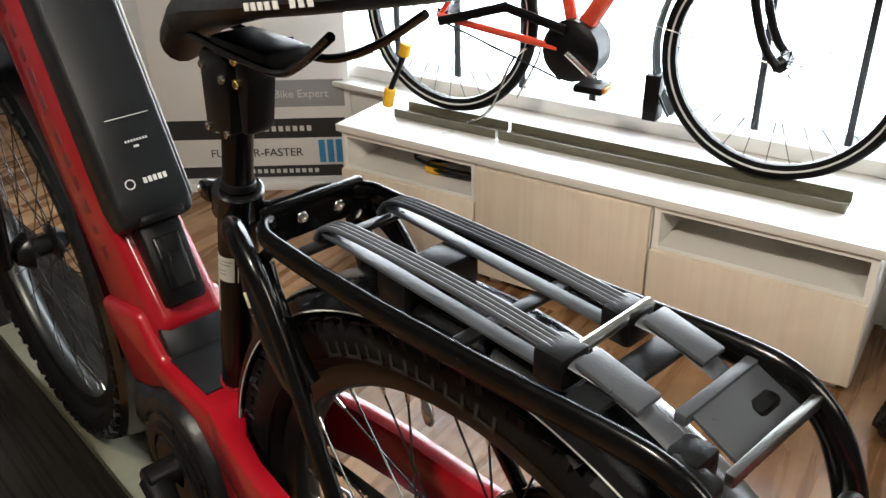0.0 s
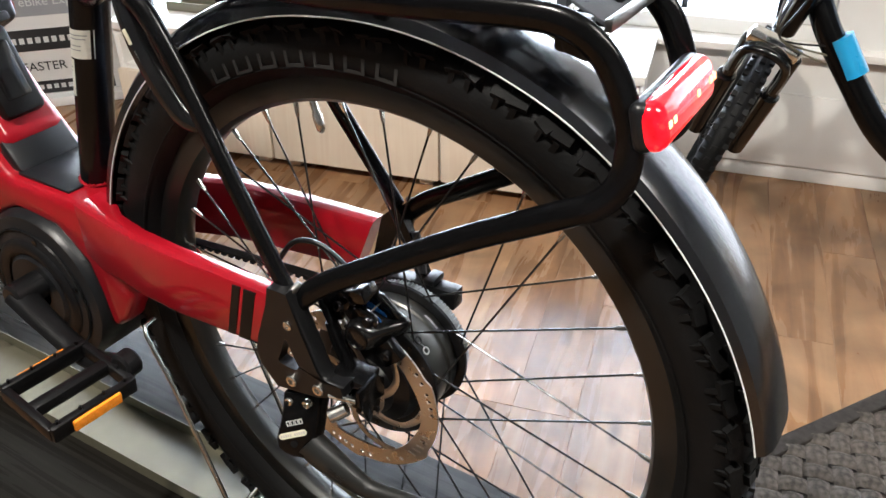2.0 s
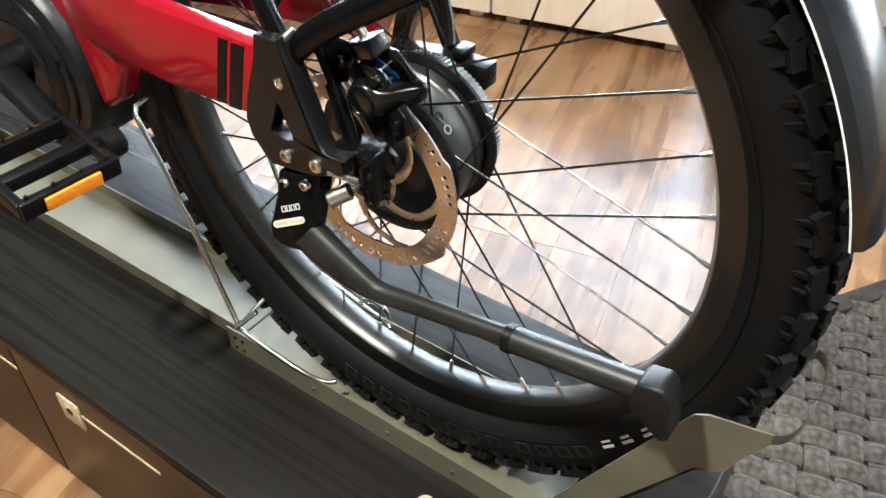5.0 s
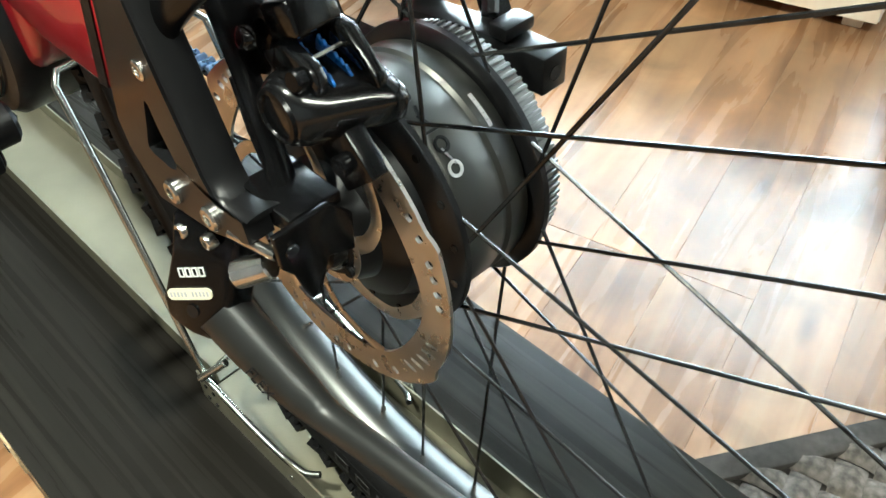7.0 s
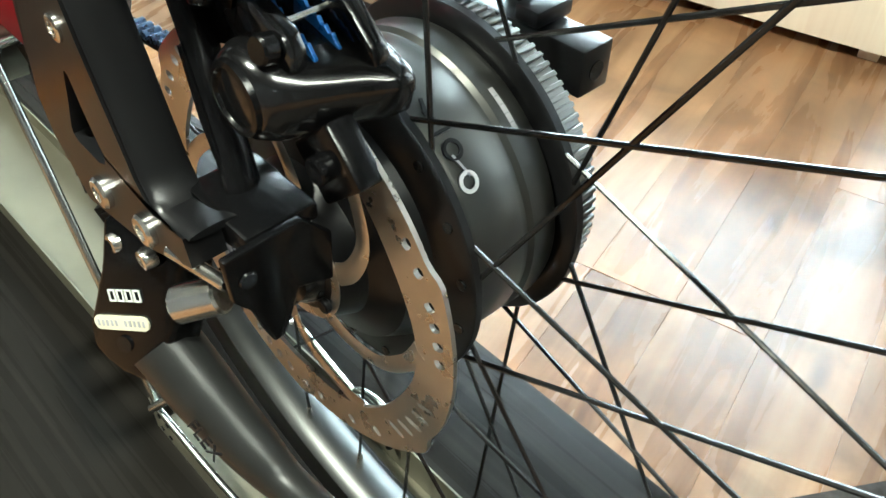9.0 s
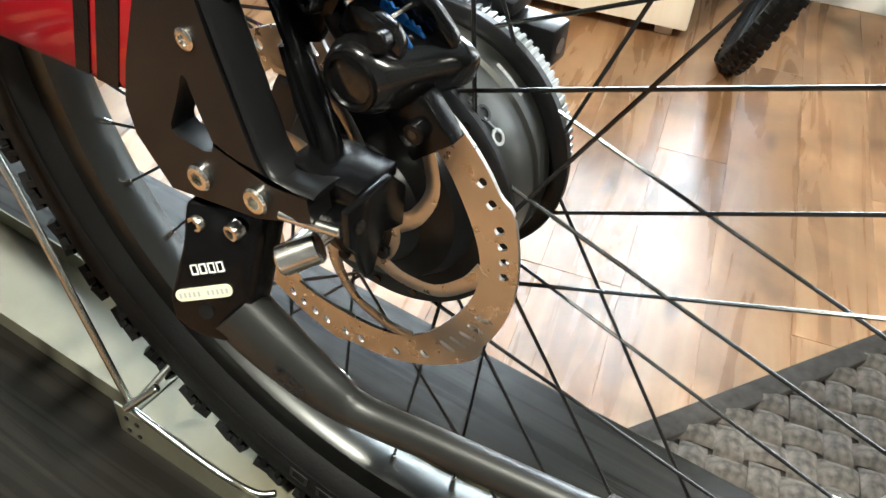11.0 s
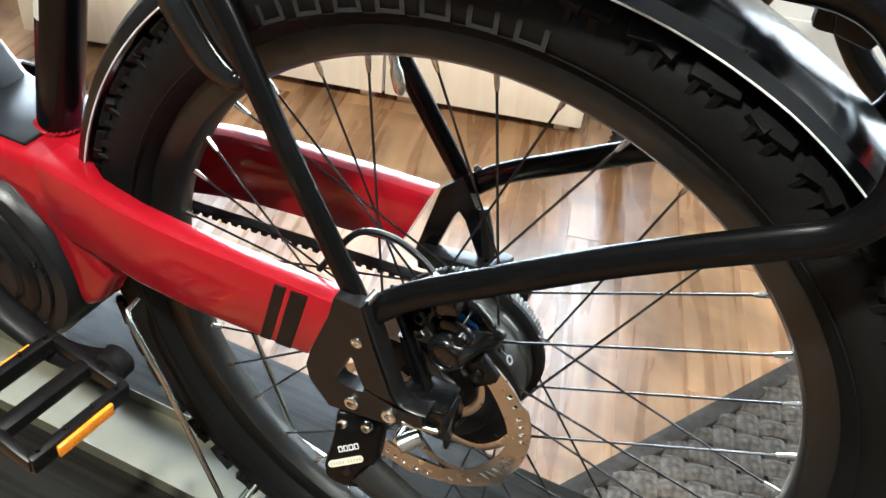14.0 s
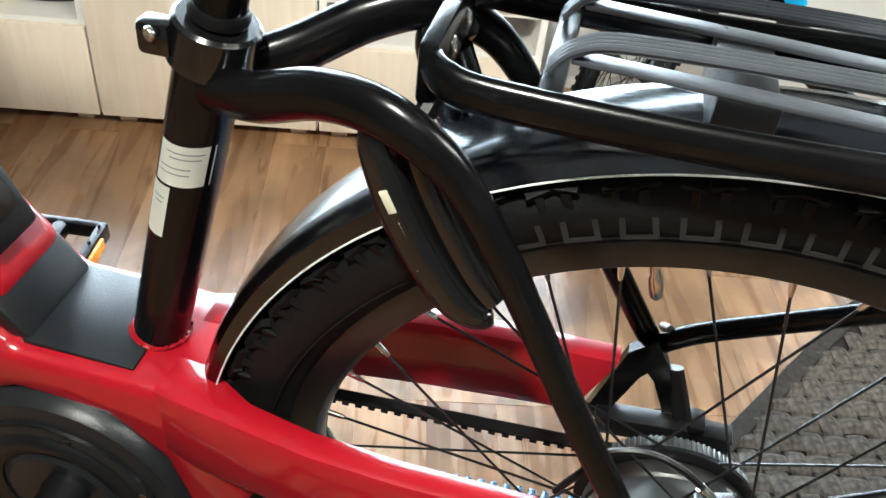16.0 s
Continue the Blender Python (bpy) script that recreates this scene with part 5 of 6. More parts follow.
drop = part("drop_out", holed_plate(-1.03, -0.90), ANOD, bike, "black drop-out plate with steel bolts", 30)
line = [(-0.37, 1.28), (-0.24, 0.93), (-0.09, 0.53), (-0.05, 0.46), (0.00, 0.43), (0.18, 0.45)]
part("flange", tube([H(x + 0.02, -0.935, z + 0.01) for x, z in line], 0.0088, 16, flat=(0.16, 1.0), up=(0, 1, 0)), ANOD, drop, "folded edge of the plate")
bolt(H(-0.37, -1.03, 0.94), 0.0046, drop, STEEL, 0.0016)
bolt(H(-0.39, -1.03, 0.30), 0.0062, drop, STEEL, 0.0034)
bolt(H(-0.08, -1.03, 0.33), 0.0062, drop, STEEL, 0.0034)
part("axle_block", prism([(-0.10, 0.38), (-0.04, 0.47), (0.31, 0.46), (0.31, 0.39), (0.10, 0.33)], -0.90, -0.62, 0.0015), BLACK, drop, "black axle slider block")
part("tension_tab", prism([(-1.0, 0.45), (-0.71, 0.46), (-0.60, 0.34), (-0.61, 0.13), (-0.75, 0.18), (-0.82, 0.01), (-0.87, 0.0), (-0.90, 0.08), (-0.93, 0.19), (-0.99, 0.27)], 0.31, 0.345, 0.0010, lambda y, x, z: H(x, y, z)), BLACK, drop, "black belt tension tab")
part("tab_screw", rod(H(0.343, -0.93, 0.34), H(0.356, -0.93, 0.34), 0.0034, 14, 0.0005), GLOSSY, drop)
part("tension_screw", rod(H(0.02, -1.02, 0.30), H(0.30, -0.98, 0.32), 0.0026, 10, 0.0006), STEEL, drop, "steel tension screw")
part("thumb_pin", rod(H(0.02, -1.045, 0.055), H(0.15, -0.93, 0.13), 0.0070, 20, 0.0010), STEEL, drop, "shiny steel pin")
nb = part("nut_block", block((0.024, 0.010, 0.022), Matrix.Translation(H(0.41, -0.60, 0.67)) @ Matrix.Rotation(radians(-42), 4, "Y"), 0.0014), BLACK, drop)
part("hex_screw", rod(H(0.42, -0.64, 0.68), H(0.42, -0.70, 0.68), 0.0046, 16, 0.0006), BLACK, nb, "black hexagon socket screw")
part("screw_socket", rod(H(0.42, -0.699, 0.68), H(0.42, -0.703, 0.68), 0.0022, 6), GLOSSY, nb)
# drive-side drop-out with its belt block
dr = part("drop_out", frame_plate([(-0.57, 1.10), (-0.39, 1.28), (-0.26, 1.06), (-0.01, 0.48), (0.02, 0.36), (-0.44, 0.20), (-0.76, 0.34)], [(-0.43, 0.86), (-0.385, 0.93), (-0.32, 0.86), (-0.16, 0.51), (-0.17, 0.47), (-0.45, 0.35), (-0.57, 0.42)], 0.74, 0.84), BLACK, bike, "open black drop-out fork on the belt side", 30)
part("belt_block", prism([(-0.68, 0.46), (-0.05, 0.54), (0.38, 0.55), (0.38, 0.34), (0.02, 0.34), (-0.66, 0.28)], 0.60, 0.78, 0.0012), ANOD, dr, "black block with a round hole")
# the hole's shade is a dark disc on the block's end
part("block_hole_disc", rod(H(0.378, 0.69, 0.44), H(0.3835, 0.69, 0.44), 0.0042, 16), GLOSSY, dr)
part("block_top", between(H(0.02, 0.58, 0.55), H(0.15, 0.80, 0.63), 0.002), ANOD, dr, "dark clamp plate")
part("strut", tube([H(-0.20, 0.80, 1.00), H(-0.10, 0.74, 0.78), H(-0.03, 0.66, 0.62)], 0.007, 8, flat=(0.6, 1.2)), ANOD, dr)

# ---- kickstand ----
def on_head(x, y, z):
    """The head's face leans outwards and turns to the rear."""
    return H(x, y + 0.40 * x + 0.377 * z - 0.858, z)


head = part("kickstand_head", prism([(-0.53, 0.10), (-0.515, -0.11), (-0.535, -0.37), (-0.50, -0.467), (-0.43, -0.51), (-0.35, -0.537), (-0.235, -0.54), (-0.18, -0.46), (-0.172, -0.29), (-0.18, -0.01), (-0.19, 0.12)], 0.0, 0.17, 0.003, on_head, seg=3), BLACK, bike, "black kickstand head with printed labels")
out = Vector((0.35, -0.876, 0.33)).normalized()
along = Vector((0.243, 0.129, 0.085)).normalized()
HEAD = Matrix((along, -out, along.cross(-out))).transposed().to_4x4()
bolt(H(-0.47, -1.00, 0.0), 0.0046, head, STEEL, 0.0055)
bolt(H(-0.28, -0.97, 0.03), 0.0046, head, STEEL, 0.0055)
pv = on_head(-0.357, 0.0, -0.396)
part("pivot", rod(pv, pv + out * 0.0008, 0.0036, 20), GLOSSY, head)
mid = on_head(-0.378, -0.006, -0.304)
pill = block((0.028, 0.0008, 0.0060), Matrix.Translation(mid) @ HEAD)
bmesh.ops.bevel(pill, geom=[e for e in pill.edges if abs((e.verts[0].co - e.verts[1].co).normalized().dot(out)) > 0.9], offset=0.0029, segments=5, profile=0.5, affect="EDGES")
part("label_plate", pill, CREAM, head, "cream printed label")
bars([(Matrix.Translation(mid + along * 0.0023 * i + out * 0.0004) @ HEAD, 0.0011, 0.0026) for i in range(-5, 6) if i], head, GREY, "label_mark")
up2 = on_head(-0.40, -0.006, -0.191)
for i in range(-1, 3):
    c = Matrix.Translation(up2 + along * 0.0042 * i) @ HEAD
    bars([(c @ Matrix.Translation((0, 0, dz)), 0.0034, 0.0006) for dz in (-0.0022, 0.0022)] + [(c @ Matrix.Translation((dx, 0, 0)), 0.0006, 0.0048) for dx in (-0.0014, 0.0014)], head, SILVERPRINT, "head_mark")
leg = curve_pts([H(-0.30, -1.02, -0.44), H(-0.10, -0.99, -0.60), H(0.15, -0.95, -0.77), H(0.36, -0.92, -0.85), H(0.80, -0.90, -0.79), H(1.60, -0.88, -0.67)], 6)
lg = part("kickstand_leg", tube(leg, [0.0168, 0.0158, 0.0130, 0.0100, 0.0092, 0.0090], 18, flat=(0.85, 1.0)), LEG, bike, "matt black kickstand leg")
part("leg_sleeve", rod(H(1.60, -0.88, -0.67), H(2.70, -0.84, -0.54), 0.0108, 20, 0.001), LEG, lg, "thicker adjustable leg sleeve")
part("leg_ring", rod(H(1.58, -0.88, -0.672), H(1.66, -0.88, -0.663), 0.0118, 20, 0.0008), PLASTIC, lg)
part("leg_foot", prism([(2.66, -0.40), (2.84, -0.36), (2.92, -0.46), (2.97, -0.84), (2.90, -0.88), (2.62, -0.66)], -0.97, -0.71, 0.004, seg=3), COVER, lg, "grey rubber kickstand foot")
letters = bpy.data.curves.new("leg_lettering", "FONT")
letters.body, letters.size, letters.extrude, letters.align_x = "FLEX", 0.0086, 0.0003, "CENTER"
word = new("leg_lettering", letters)
word.parent = lg
wd = Vector((0.24, 0.02, -0.16)).normalized()
wn = Vector((0.15, -0.85, 0.45))
wn = (wn - wd * wn.dot(wd)).normalized()
word.matrix_basis = Matrix.Translation(H(0.03, -0.970, -0.685) + wn * 0.0152) @ Matrix((wd, wn.cross(wd), wn)).transposed().to_4x4() @ Matrix.Translation((0, -0.0036, 0))
word.data.materials.append(COVER)

# ---- brake caliper ----
CAL = Matrix.Translation(H(0.20, 0, 0.90)) @ Matrix.Rotation(radians(14), 4, "Y")   # local x along the disc's edge, z outwards


def caliper_body():
    """The cast body: a round cylinder cover that widens into the bridge over the disc."""
    bm, rings = bmesh.new(), []
    rows = ((-0.785, -0.105, 0.105, -0.150, 0.060, 2.0), (-0.765, -0.135, 0.135, -0.180, 0.090, 2.0), (-0.72, -0.150, 0.160, -0.185, 0.100, 2.4), (-0.65, -0.155, 0.190, -0.170, 0.095, 3.0), (-0.57, -0.150, 0.225, -0.125, 0.095, 3.4), (-0.50, -0.140, 0.265, -0.100, 0.100, 3.6), (-0.44, -0.120, 0.300, -0.085, 0.110, 4.0), (-0.385, -0.100, 0.305, -0.080, 0.110, 4.0), (-0.365, -0.080, 0.290, -0.065, 0.095, 4.0))
    for y, u0, u1, w0, w1, e in rows:
        ring = []
        for k in range(36):
            q = 2 * math.pi * k / 36
            cu, cw_ = math.cos(q), math.sin(q)
            u = (u0 + u1) / 2 + (u1 - u0) / 2 * math.copysign(abs(cu) ** (2 / e), cu)
            w = (w0 + w1) / 2 + (w1 - w0) / 2 * math.copysign(abs(cw_) ** (2 / e), cw_)
            ring.append(bm.verts.new(CAL @ Vector((u / 10, y / 10, w / 10))))
        rings.append(ring)
    for a, b in zip(rings, rings[1:]):
        for k in range(36):
            bm.faces.new((a[k], a[(k + 1) % 36], b[(k + 1) % 36], b[k]))
    bm.faces.new(rings[0])
    bm.faces.new(rings[-1][::-1])
    return bm


def cal_plate(poly, y0, y1, bevel):
    return prism(poly, y0, y1, bevel, lambda x, y, z: CAL @ Vector((x / 10, y / 10, z / 10)))


cal = part("brake_caliper", caliper_body(), GLOSSY, bike, "gloss black hydraulic brake caliper", 50)
part("piston_cap", lathe([(0.0, -0.0700), (0.0068, -0.0702), (0.0074, -0.0745), (0.0080, -0.0770), (0.0098, -0.0796), (0.0116, -0.0792), (0.0122, -0.0770)], CAL @ Vector((0, 0, -0.0045)), 40), BLACK, cal, "hollow round piston cap")
# glints in the hollow cap, made as three bright steel slips
for k in range(3):
    part("cap_glint", block((0.0036, 0.0010, 0.0006), CAL @ Matrix.Translation((0.0035, -0.0772, -0.0090 + 0.0022 * k))), STEEL, cal)
part("outer_cheek", cal_plate([(-0.17, 0.04), (-0.15, 0.17), (-0.08, 0.20), (0.06, 0.19), (0.11, 0.14), (0.12, 0.04)], -0.685, -0.615, 0.0022), GLOSSY, cal, "gloss black cheek beside the pads")
part("inner_cheek", cal_plate([(-0.17, 0.04), (-0.16, 0.22), (0.00, 0.25), (0.10, 0.20), (0.20, 0.15), (0.24, 0.06)], -0.475, -0.405, 0.0022), GLOSSY, cal, "gloss black cheek beside the pads")
part("pad_well", cal_plate([(-0.16, 0.05), (-0.16, 0.16), (-0.11, 0.17), (-0.10, 0.05)], -0.62, -0.47, 0.0010), GLOSSY, cal)
part("bleed_screw", rod(CAL @ Vector((0.004, -0.0690, 0.0135)), CAL @ Vector((0.004, -0.0745, 0.0145)), 0.0046, 18, 0.0008), BLACK, cal, "black socket screw")
for y in (-0.598, -0.512):
    fins = [(-0.11, 0.05), (-0.11, 0.12)]
    for k in range(6):
        fins += [(-0.10 + 0.034 * k, 0.160 - 0.006 * k), (-0.080 + 0.034 * k, 0.143 - 0.006 * k)]
    fins += [(0.11, 0.10), (0.11, 0.05)]
    part("brake_pad_fin", cal_plate(fins, y, y + 0.014, 0.0003), BLUE, cal, "blue brake pad fin")
part("pad_pin", rod(CAL @ Vector((0.0, -0.066, 0.0165)), CAL @ Vector((0.0, -0.043, 0.0165)), 0.0011, 8), STEEL, cal)
part("caliper_top", block((0.028, 0.023, 0.015), Matrix.Translation(H(0.06, -0.54, 1.16)) @ Matrix.Rotation(radians(-22), 4, "Y"), 0.0022), GLOSSY, cal, "black caliper hose block")
bolt(H(-0.03, -0.70, 1.08), 0.0052, cal, GLOSSY, 0.005, (-0.2, -1, 0.3))
part("mount_bolt", rod(H(-0.08, -0.60, 1.06), H(0.06, -0.60, 0.92), 0.0060, 16, 0.001), PLASTIC, cal)
part("mount_arm", tube(curve_pts([H(-0.30, -0.66, 1.18), H(-0.12, -0.70, 0.85), H(0.04, -0.74, 0.58), H(0.10, -0.76, 0.42)], 6), [0.0060, 0.0050, 0.0046, 0.0060], 10, flat=(0.7, 1.2), up=(0, 1, 0)), BLACK, cal, "black caliper mount arm")
part("mount_body", prism([(-0.34, 1.20), (0.02, 1.22), (0.06, 1.10), (-0.06, 0.86), (-0.16, 0.84), (-0.28, 1.00)], -0.66, -0.60, 0.003), BLACK, cal)
part("mount_strut", tube([H(-0.16, -0.70, 0.86), H(-0.08, -0.715, 0.64), H(0.02, -0.72, 0.42)], 0.0040, 10, flat=(1.0, 1.5), up=(0, 1, 0)), BLACK, cal, "slim black strut")
hose = curve_pts([H(0.02, -0.50, 1.22), H(-0.16, -0.46, 1.36), H(-0.42, -0.46, 1.47), H(-0.68, -0.48, 1.42), H(-0.84, -0.55, 1.20), H(-0.95, -0.58, 1.02)], 6)
part("brake_hose", tube(hose, 0.0026, 8), PLASTIC, bike, "thin black brake hose")
part("hose_end", tube([H(0.04, -0.50, 1.20), H(-0.08, -0.48, 1.30)], [0.0042, 0.0036], 10), STEEL, cal, "steel hose fitting")

# ---- luggage rack ----
rack = part("rack_front_plate", between(H(-2.12, -0.48, 3.60), H(-2.02, 0.52, 3.93), 0.003), BLACK, bike, "black rack front plate with two screws")
bolt(H(-2.02, -0.14, 3.77), 0.0052, rack, STEEL, 0.002, (1, 0, 0.1))
bolt(H(-2.02, 0.23, 3.75), 0.0052, rack, STEEL, 0.002, (1, 0, 0.1))
for s in (-1, 1):
    rail = curve_pts([H(-2.06, s * 0.42, 3.80), H(-1.96, s * 0.53, 3.79), H(-1.70, s * 0.575, 3.77), H(-0.6, s * 0.585, 3.77), H(0.6, s * 0.585, 3.83), H(1.50, s * 0.58, 3.90), H(1.88, s * 0.575, 3.88), H(2.12, s * 0.57, 3.73), H(2.27, s * 0.565, 3.48), H(2.355, s * 0.57, 3.20), H(2.34, s * 0.60, 2.92), H(2.20, s * 0.63, 2.72), H(1.95, s * 0.66, 2.58), H(1.20, s * 0.72, 2.17), H(0.40, s * 0.80, 1.68), H(0.0, s * 0.84, 1.43), H(-0.20, s * 0.87, 1.27), H(-0.36, s * 0.89, 1.10), H(-0.40, s * 0.90, 0.95)], 5)
    part("rack_rail", tube(rail, 0.0082, 16, flat=(0.78, 1.28)), BLACK, bike, "bent flat black rack tube")
    part("rack_strut", tube(curve_pts([H(-2.03, s * 0.4, 3.62), H(-2.1, s * 0.52, 3.48), H(-2.2, s * 0.58, 3.40)], 4), 0.006, 8), BLACK, bike)
    part("joint_bolt", rod(H(-0.36, s * 0.955, 1.25), H(-0.31, s * 0.86, 1.32), 0.0034, 12, 0.0006), TOOTH, bike, "steel joint screw")
for x0, x1, y0, y1, z, m in ((0.18, 0.30, -0.5, 0.5, 3.80, ANOD), (1.10, 1.32, -0.52, 0.52, 3.86, COVER), (-1.55, -1.43, -0.5, 0.5, 3.76, ANOD)):
    part("rack_cross_bar", between(H(x0, y0, z), H(x1, y1, z + 0.05), 0.002), m, bike, "dark rack cross bar")
part("rack_spring", rod(H(0.96, -0.40, 4.00), H(0.96, 0.48, 4.02), 0.0042, 12, 0.0008), STEEL, bike, "steel strap bar")
for y in (-0.29, 0.33):
    strap = part("strap", tube(curve_pts([H(-1.52, y, 3.82), H(-1.40, y, 3.95), H(-1.1, y, 4.01), H(0.0, y, 4.04), H(0.70, y, 4.02), H(0.95, y, 3.98)], 5), 0.0075, 12, flat=(1.0, 0.2), up=(0, 0, 1)), STRAP, bike, "ribbed grey rubber rack strap")
    for k in range(4):
        yy = y + (k - 1.5) * 0.040
        rib = tube(curve_pts([H(-1.52, yy, 3.84), H(-1.40, yy, 3.97), H(-1.1, yy, 4.03), H(0.0, yy, 4.06), H(0.70, yy, 4.04), H(0.92, yy, 4.02), H(1.0, yy, 3.97)], 5), 0.0021, 8)
        part("strap_rib", rib, STRAP, strap)
    lo = block((0.235, 0.012, 0.003), Matrix.Translation(H(-0.25, y, 3.88)) @ Matrix.Rotation(radians(1.5), 4, "Y"), 0.001)
    part("strap_return", lo, STRAP, bike, "lower run of the strap")
    part("strap_tail", tube(curve_pts([H(0.95, y, 3.99), H(1.25, y, 3.98), H(1.52, y, 3.90), H(1.76, y, 3.80)], 5), 0.0090, 10, flat=(1.0, 0.28), up=(0, 0, 1)), STRAP, bike, "flat grey strap end")
    part("strap_pad", block((0.045, 0.022, 0.005), Matrix.Translation(H(1.30, y, 4.01)) @ Matrix.Rotation(radians(12), 4, "Y"), 0.002), STRAP, bike)
    part("strap_clamp", block((0.024, 0.026, 0.024), Matrix.Translation(H(0.90, y, 3.93)), 0.004), PLASTIC, bike, "black strap clamp")
    part("strap_hook", block((0.022, 0.024, 0.024), Matrix.Translation(H(1.80, y, 3.74)), 0.005), PLASTIC, bike, "black strap hook")
part("rack_rear_plate", prism([(1.66, 3.90), (1.69, 3.915), (2.02, 3.76), (2.00, 3.73)], -0.14, 0.56, 0.0008), STRAP, bike, "grey sloping rear rack plate")
part("rack_plate_edge", between(H(1.61, -0.20, 3.86), H(1.69, 0.62, 3.935), 0.0012), STRAP, bike, "grey folded plate edge")
part("rack_end_bar", between(H(2.02, -0.36, 3.80), H(2.08, 0.60, 3.885), 0.0014), TOOTH, bike, "steel-grey rack end bar")
part("rear_bracket", prism([(1.74, 3.86), (2.04, 3.80), (2.0, 3.62), (1.80, 3.66)], -0.50, -0.32, 0.004), PLASTIC, bike)
light = part("tail_light", block((0.014, 0.112, 0.034), Matrix.Translation(H(2.43, -0.12, 3.34)) @ Matrix.Rotation(radians(-14), 4, "Y"), 0.0065, seg=4), COVER, bike, "red glowing tail light")
part("lens", block((0.021, 0.112, 0.034), Matrix.Translation(H(2.49, -0.12, 3.35)) @ Matrix.Rotation(radians(-14), 4, "Y"), 0.0102, seg=5), TAIL, light, "glowing red lens")
# bright spots of the lens, added as small glowing blocks on its face
for y in (-0.56, -0.47, 0.02, 0.30, 0.38):
    part("hot_spot", block((0.002, 0.0055, 0.0050), Matrix.Translation(H(2.588, y, 3.375)) @ Matrix.Rotation(radians(-14), 4, "Y"), 0.0008), TAIL_HOT, light)
part("light_bracket", between(H(2.28, -0.56, 3.22), H(2.42, 0.50, 3.30), 0.002), TOOTH, light, "steel-grey light bracket")

# ---- frame lock at the seat stays ----
for s in (-1, 1):
    pod = curve_pts([H(-2.29, s * 0.56, 3.53), H(-2.27, s * 0.56, 3.38), H(-2.14, s * 0.57, 3.06), H(-1.95, s * 0.57, 2.72), H(-1.76, s * 0.57, 2.48), H(-1.62, s * 0.56, 2.40), H(-1.55, s * 0.55, 2.41)], 6)
    f_lock = part("frame_lock", tube(pod, [0.0050, 0.0098, 0.0122, 0.0128, 0.0118, 0.0090, 0.0045], 20, flat=(1.0, 0.85), up=(0, 1, 0)), GLOSSY, bike, "gloss black frame lock beside the seat stay", 60)
    part("shackle_tube", tube(curve_pts([H(-2.10, s * 0.50, 3.44), H(-1.96, s * 0.52, 3.12), H(-1.72, s * 0.52, 2.70), H(-1.58, s * 0.50, 2.50)], 5), 0.009, 12), GLOSSY, f_lock)
    if s < 0:
        a, b = H(-2.19, -0.662, 3.18), H(-1.94, -0.668, 2.68)
        d = b - a
        run = Matrix.Rotation(-math.atan2(d.z, d.x), 4, "Y")
        off = Vector((0, -0.0006, 0))
        part("lock_badge", block((0.014, 0.0012, 0.0046), Matrix.Translation(a + d * 0.10 + off) @ run, 0.0005), CREAM, f_lock, "pale printed badge")
        bars([(Matrix.Translation(a + d * (0.34 + 0.050 * i) + off) @ run, 0.0013, 0.0022) for i in range(12) if i not in (4, 8)], f_lock, SILVERPRINT, "lock_mark")
# front fork and mudguard of the same bicycle
for s in (-1, 1):
    part("fork_leg", rod(H(-10.9, s * 0.66, -0.15), H(-9.55, s * 0.62, 4.4), 0.0165, 18, 0.002), BLACK, bike, "black fork leg")
part("front_mudguard", lathe([(0.3640, -0.036), (0.3745, -0.028), (0.3800, 0.0), (0.3745, 0.028), (0.3640, 0.036), (0.3625, 0.034), (0.3730, 0.026), (0.3782, 0.0), (0.3730, -0.026), (0.3625, -0.034)], H(-10.9, 0, 0), 72, a0=-35, a1=120, close=True), GUARD, bike, "black front mudguard")
part("fork_crown", between(H(-10.0, -0.7, 4.3), H(-9.1, 0.7, 4.75), 0.012), BLACK, bike)
part("head_tube", rod(H(-9.5, 0, 4.5), H(-8.6, 0, 7.6), 0.026, 24, 0.002), RED, bike, "red head tube")

# ---- floor planks and mat strands, piece by piece ----
def plank_mesh(length, width):
    bm = block((length, width, 0.0055), Matrix.Translation((0, 0, -0.00275)), 0.0003, seg=1)
    return finish("plank", bm, PLANK)


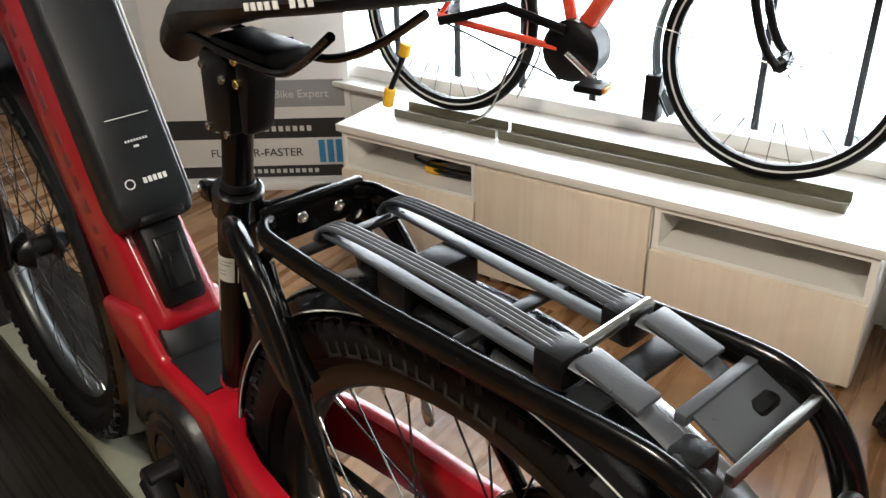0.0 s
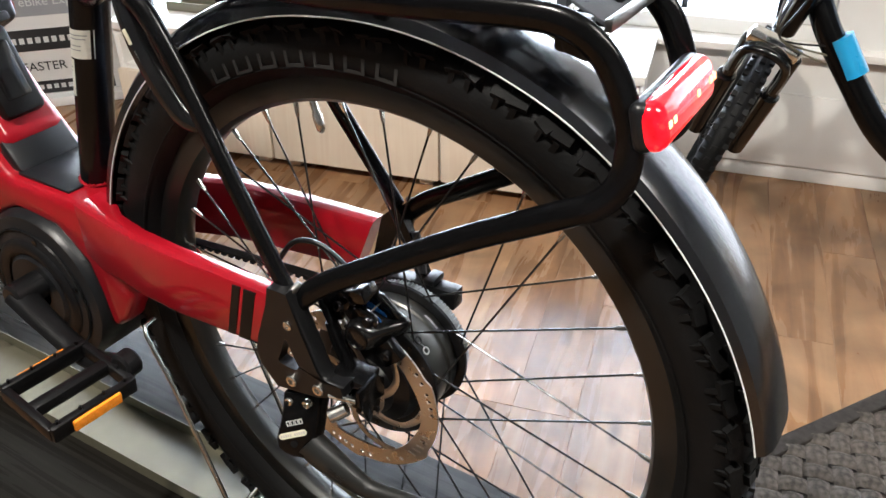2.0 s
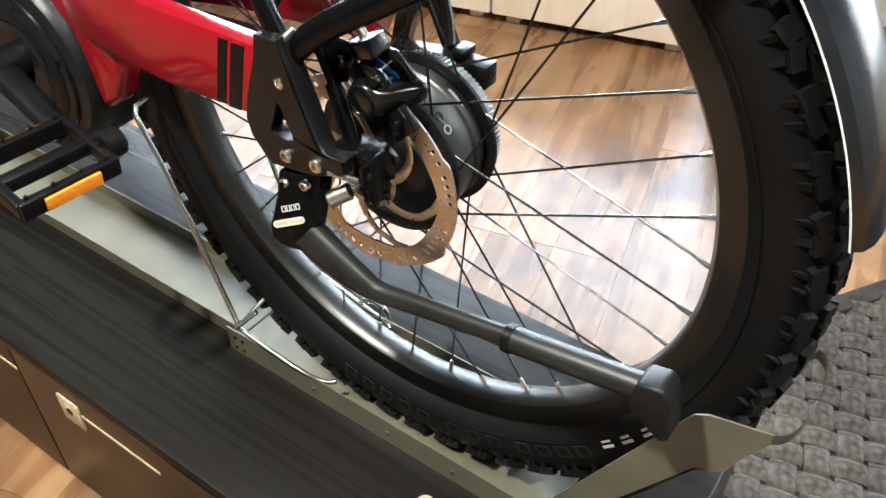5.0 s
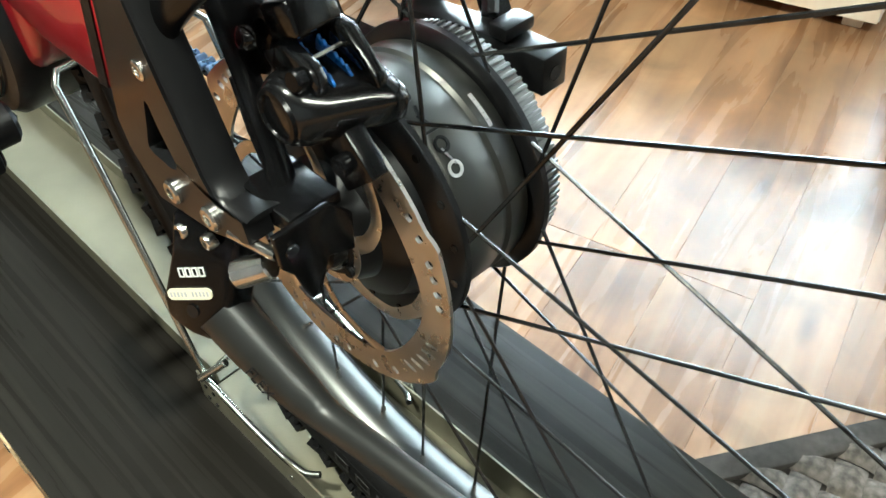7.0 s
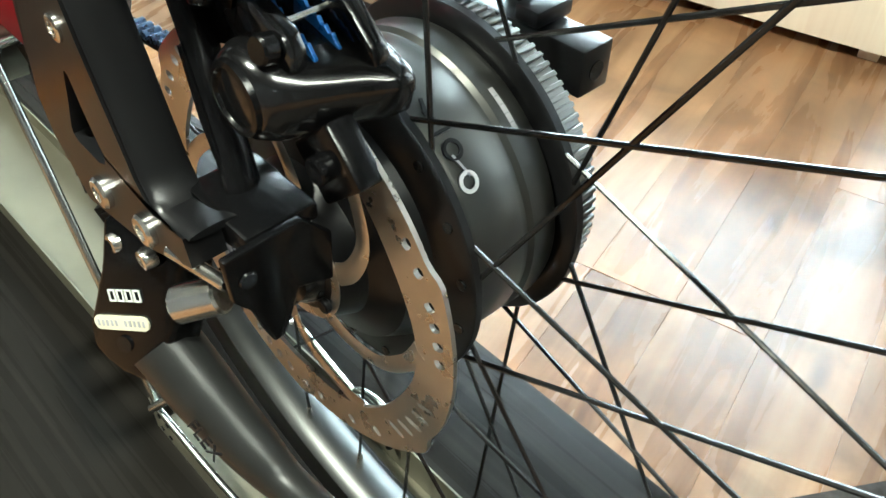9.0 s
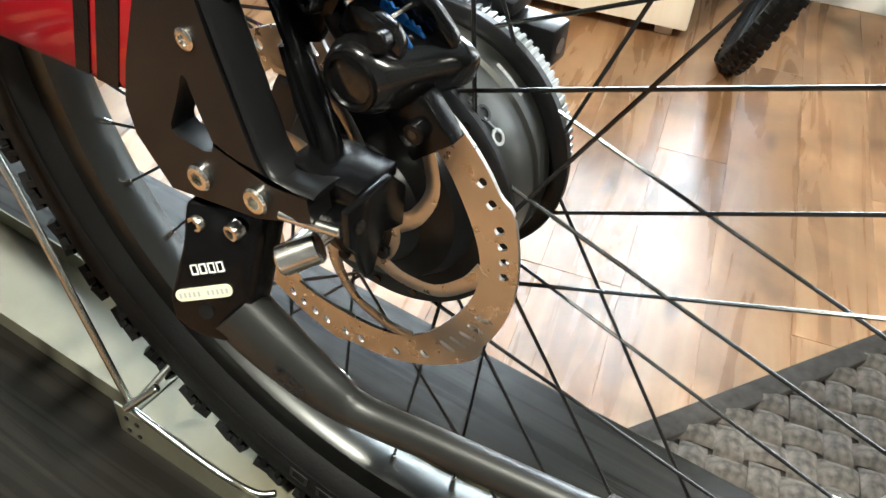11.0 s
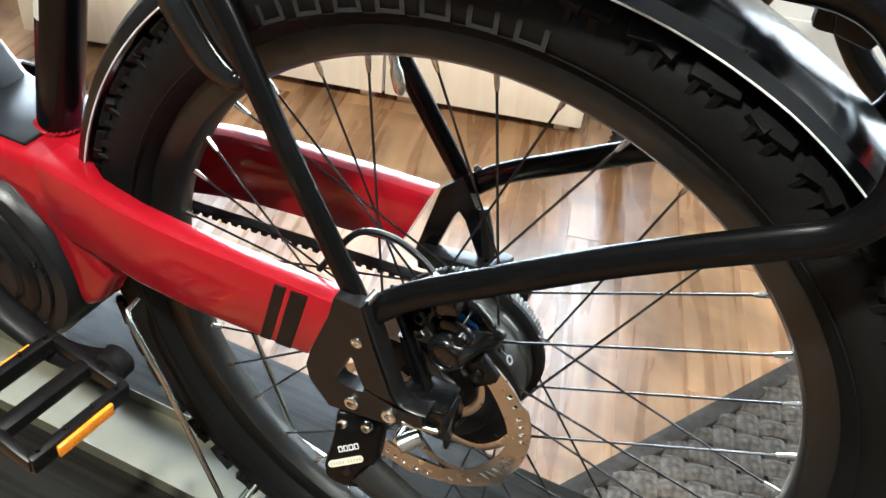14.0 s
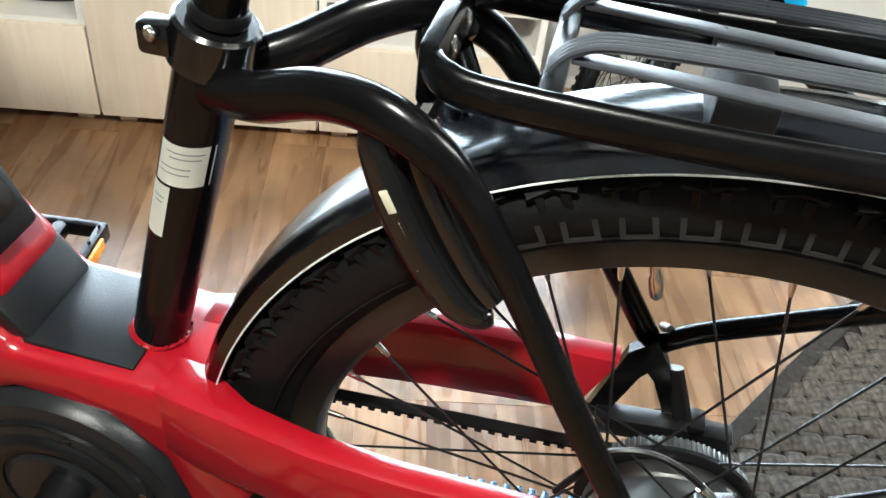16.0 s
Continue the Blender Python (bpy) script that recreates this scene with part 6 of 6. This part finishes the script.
pieces = [plank_mesh(1.2, 0.1284), plank_mesh(0.8, 0.1284), plank_mesh(0.4, 0.1284)]
rng = random.Random(7)
for i in range(46):
    u = -3.4 + 0.1285 * i
    v = 0.366 - rng.choice((0.4, 0.8, 1.2)) * 1.0
    k = {0.4: 2, 0.8: 1, 1.2: 0}[round(0.366 - v, 1)]
    while v > -3.4:
        ln = (1.2, 0.8, 0.4)[k]
        ob = new("plank", pieces[k])
        ob.parent = floor
        ob.matrix_basis = ROOM @ Matrix.Translation((u, v + ln / 2, -0.0004 * rng.random())) @ Matrix.Rotation(radians(90 if rng.random() < 0.5 else -90), 4, "Z")
        k = 0 if rng.random() < 0.85 else 1
        v -= (1.2, 0.8, 0.4)[k] + 0.0008


def pillow(long, wide, high):
    """One raised carpet strand between two crossings."""
    bm = bmesh.new()
    nu, nv = 6, 4
    g = [[bm.verts.new((long * (i / nu - 0.5), wide * (j / nv - 0.5), high * (max(0.0, 1 - abs(2 * i / nu - 1) ** 3) ** 0.6) * (0.45 + 0.55 * max(0.0, 1 - abs(2 * j / nv - 1) ** 2.5)))) for j in range(nv + 1)] for i in range(nu + 1)]
    for i in range(nu):
        for j in range(nv):
            bm.faces.new((g[i][j], g[i + 1][j], g[i + 1][j + 1], g[i][j + 1]))
    return bm


CELL = 0.0450
WEAVE = Matrix.Translation((0.354, 0.614, 0)) @ Matrix.Rotation(radians(13.6), 4, "Z")
strand = finish("strand", pillow(CELL * 1.42, CELL * 0.84, 0.0155), CARPET, 80)
rest, near = bmesh.new(), []
to_mat = MAT.inverted()
for i in range(-34, 40):
    for j in range(-34, 34):
        w = WEAVE @ Vector((CELL * i, CELL * j, 0.0038))
        q = to_mat @ w
        if q.y > -0.029 or q.y < -1.56 or not -1.28 < q.x < 1.48:
            continue
        if not (-0.1 < w.x < 1.15 and -0.75 < w.y < 1.75) or (w.x < 0.27 and w.y < 0.16):
            continue
        near.append((abs(w.x - 0.50) + abs(w.y - 0.55), i, j))
near.sort(key=lambda e: e[0])
for n, (_, i, j) in enumerate(near):
    m = WEAVE @ Matrix.Translation((CELL * i, CELL * j, 0.0036 + 0.0012 * rng.random())) @ Matrix.Rotation(radians((0 if (i + j) % 2 else 90) + rng.uniform(-3, 3)), 4, "Z") @ Matrix.Diagonal((rng.uniform(0.95, 1.04), rng.uniform(0.94, 1.05), 1, 1))
    if n < 300:
        ob = new("strand", strand)
        ob.parent = rug
        ob.matrix_parent_inverse = Matrix.Translation(-rug.location)
        ob.matrix_basis = m
    else:
        own = pillow(CELL * 1.42, CELL * 0.84, 0.0155)
        own.transform(m)
        join(rest, own)
tagged(part("strands", rest, CARPET, rug, "woven carpet strands", 80), kind="stuff")
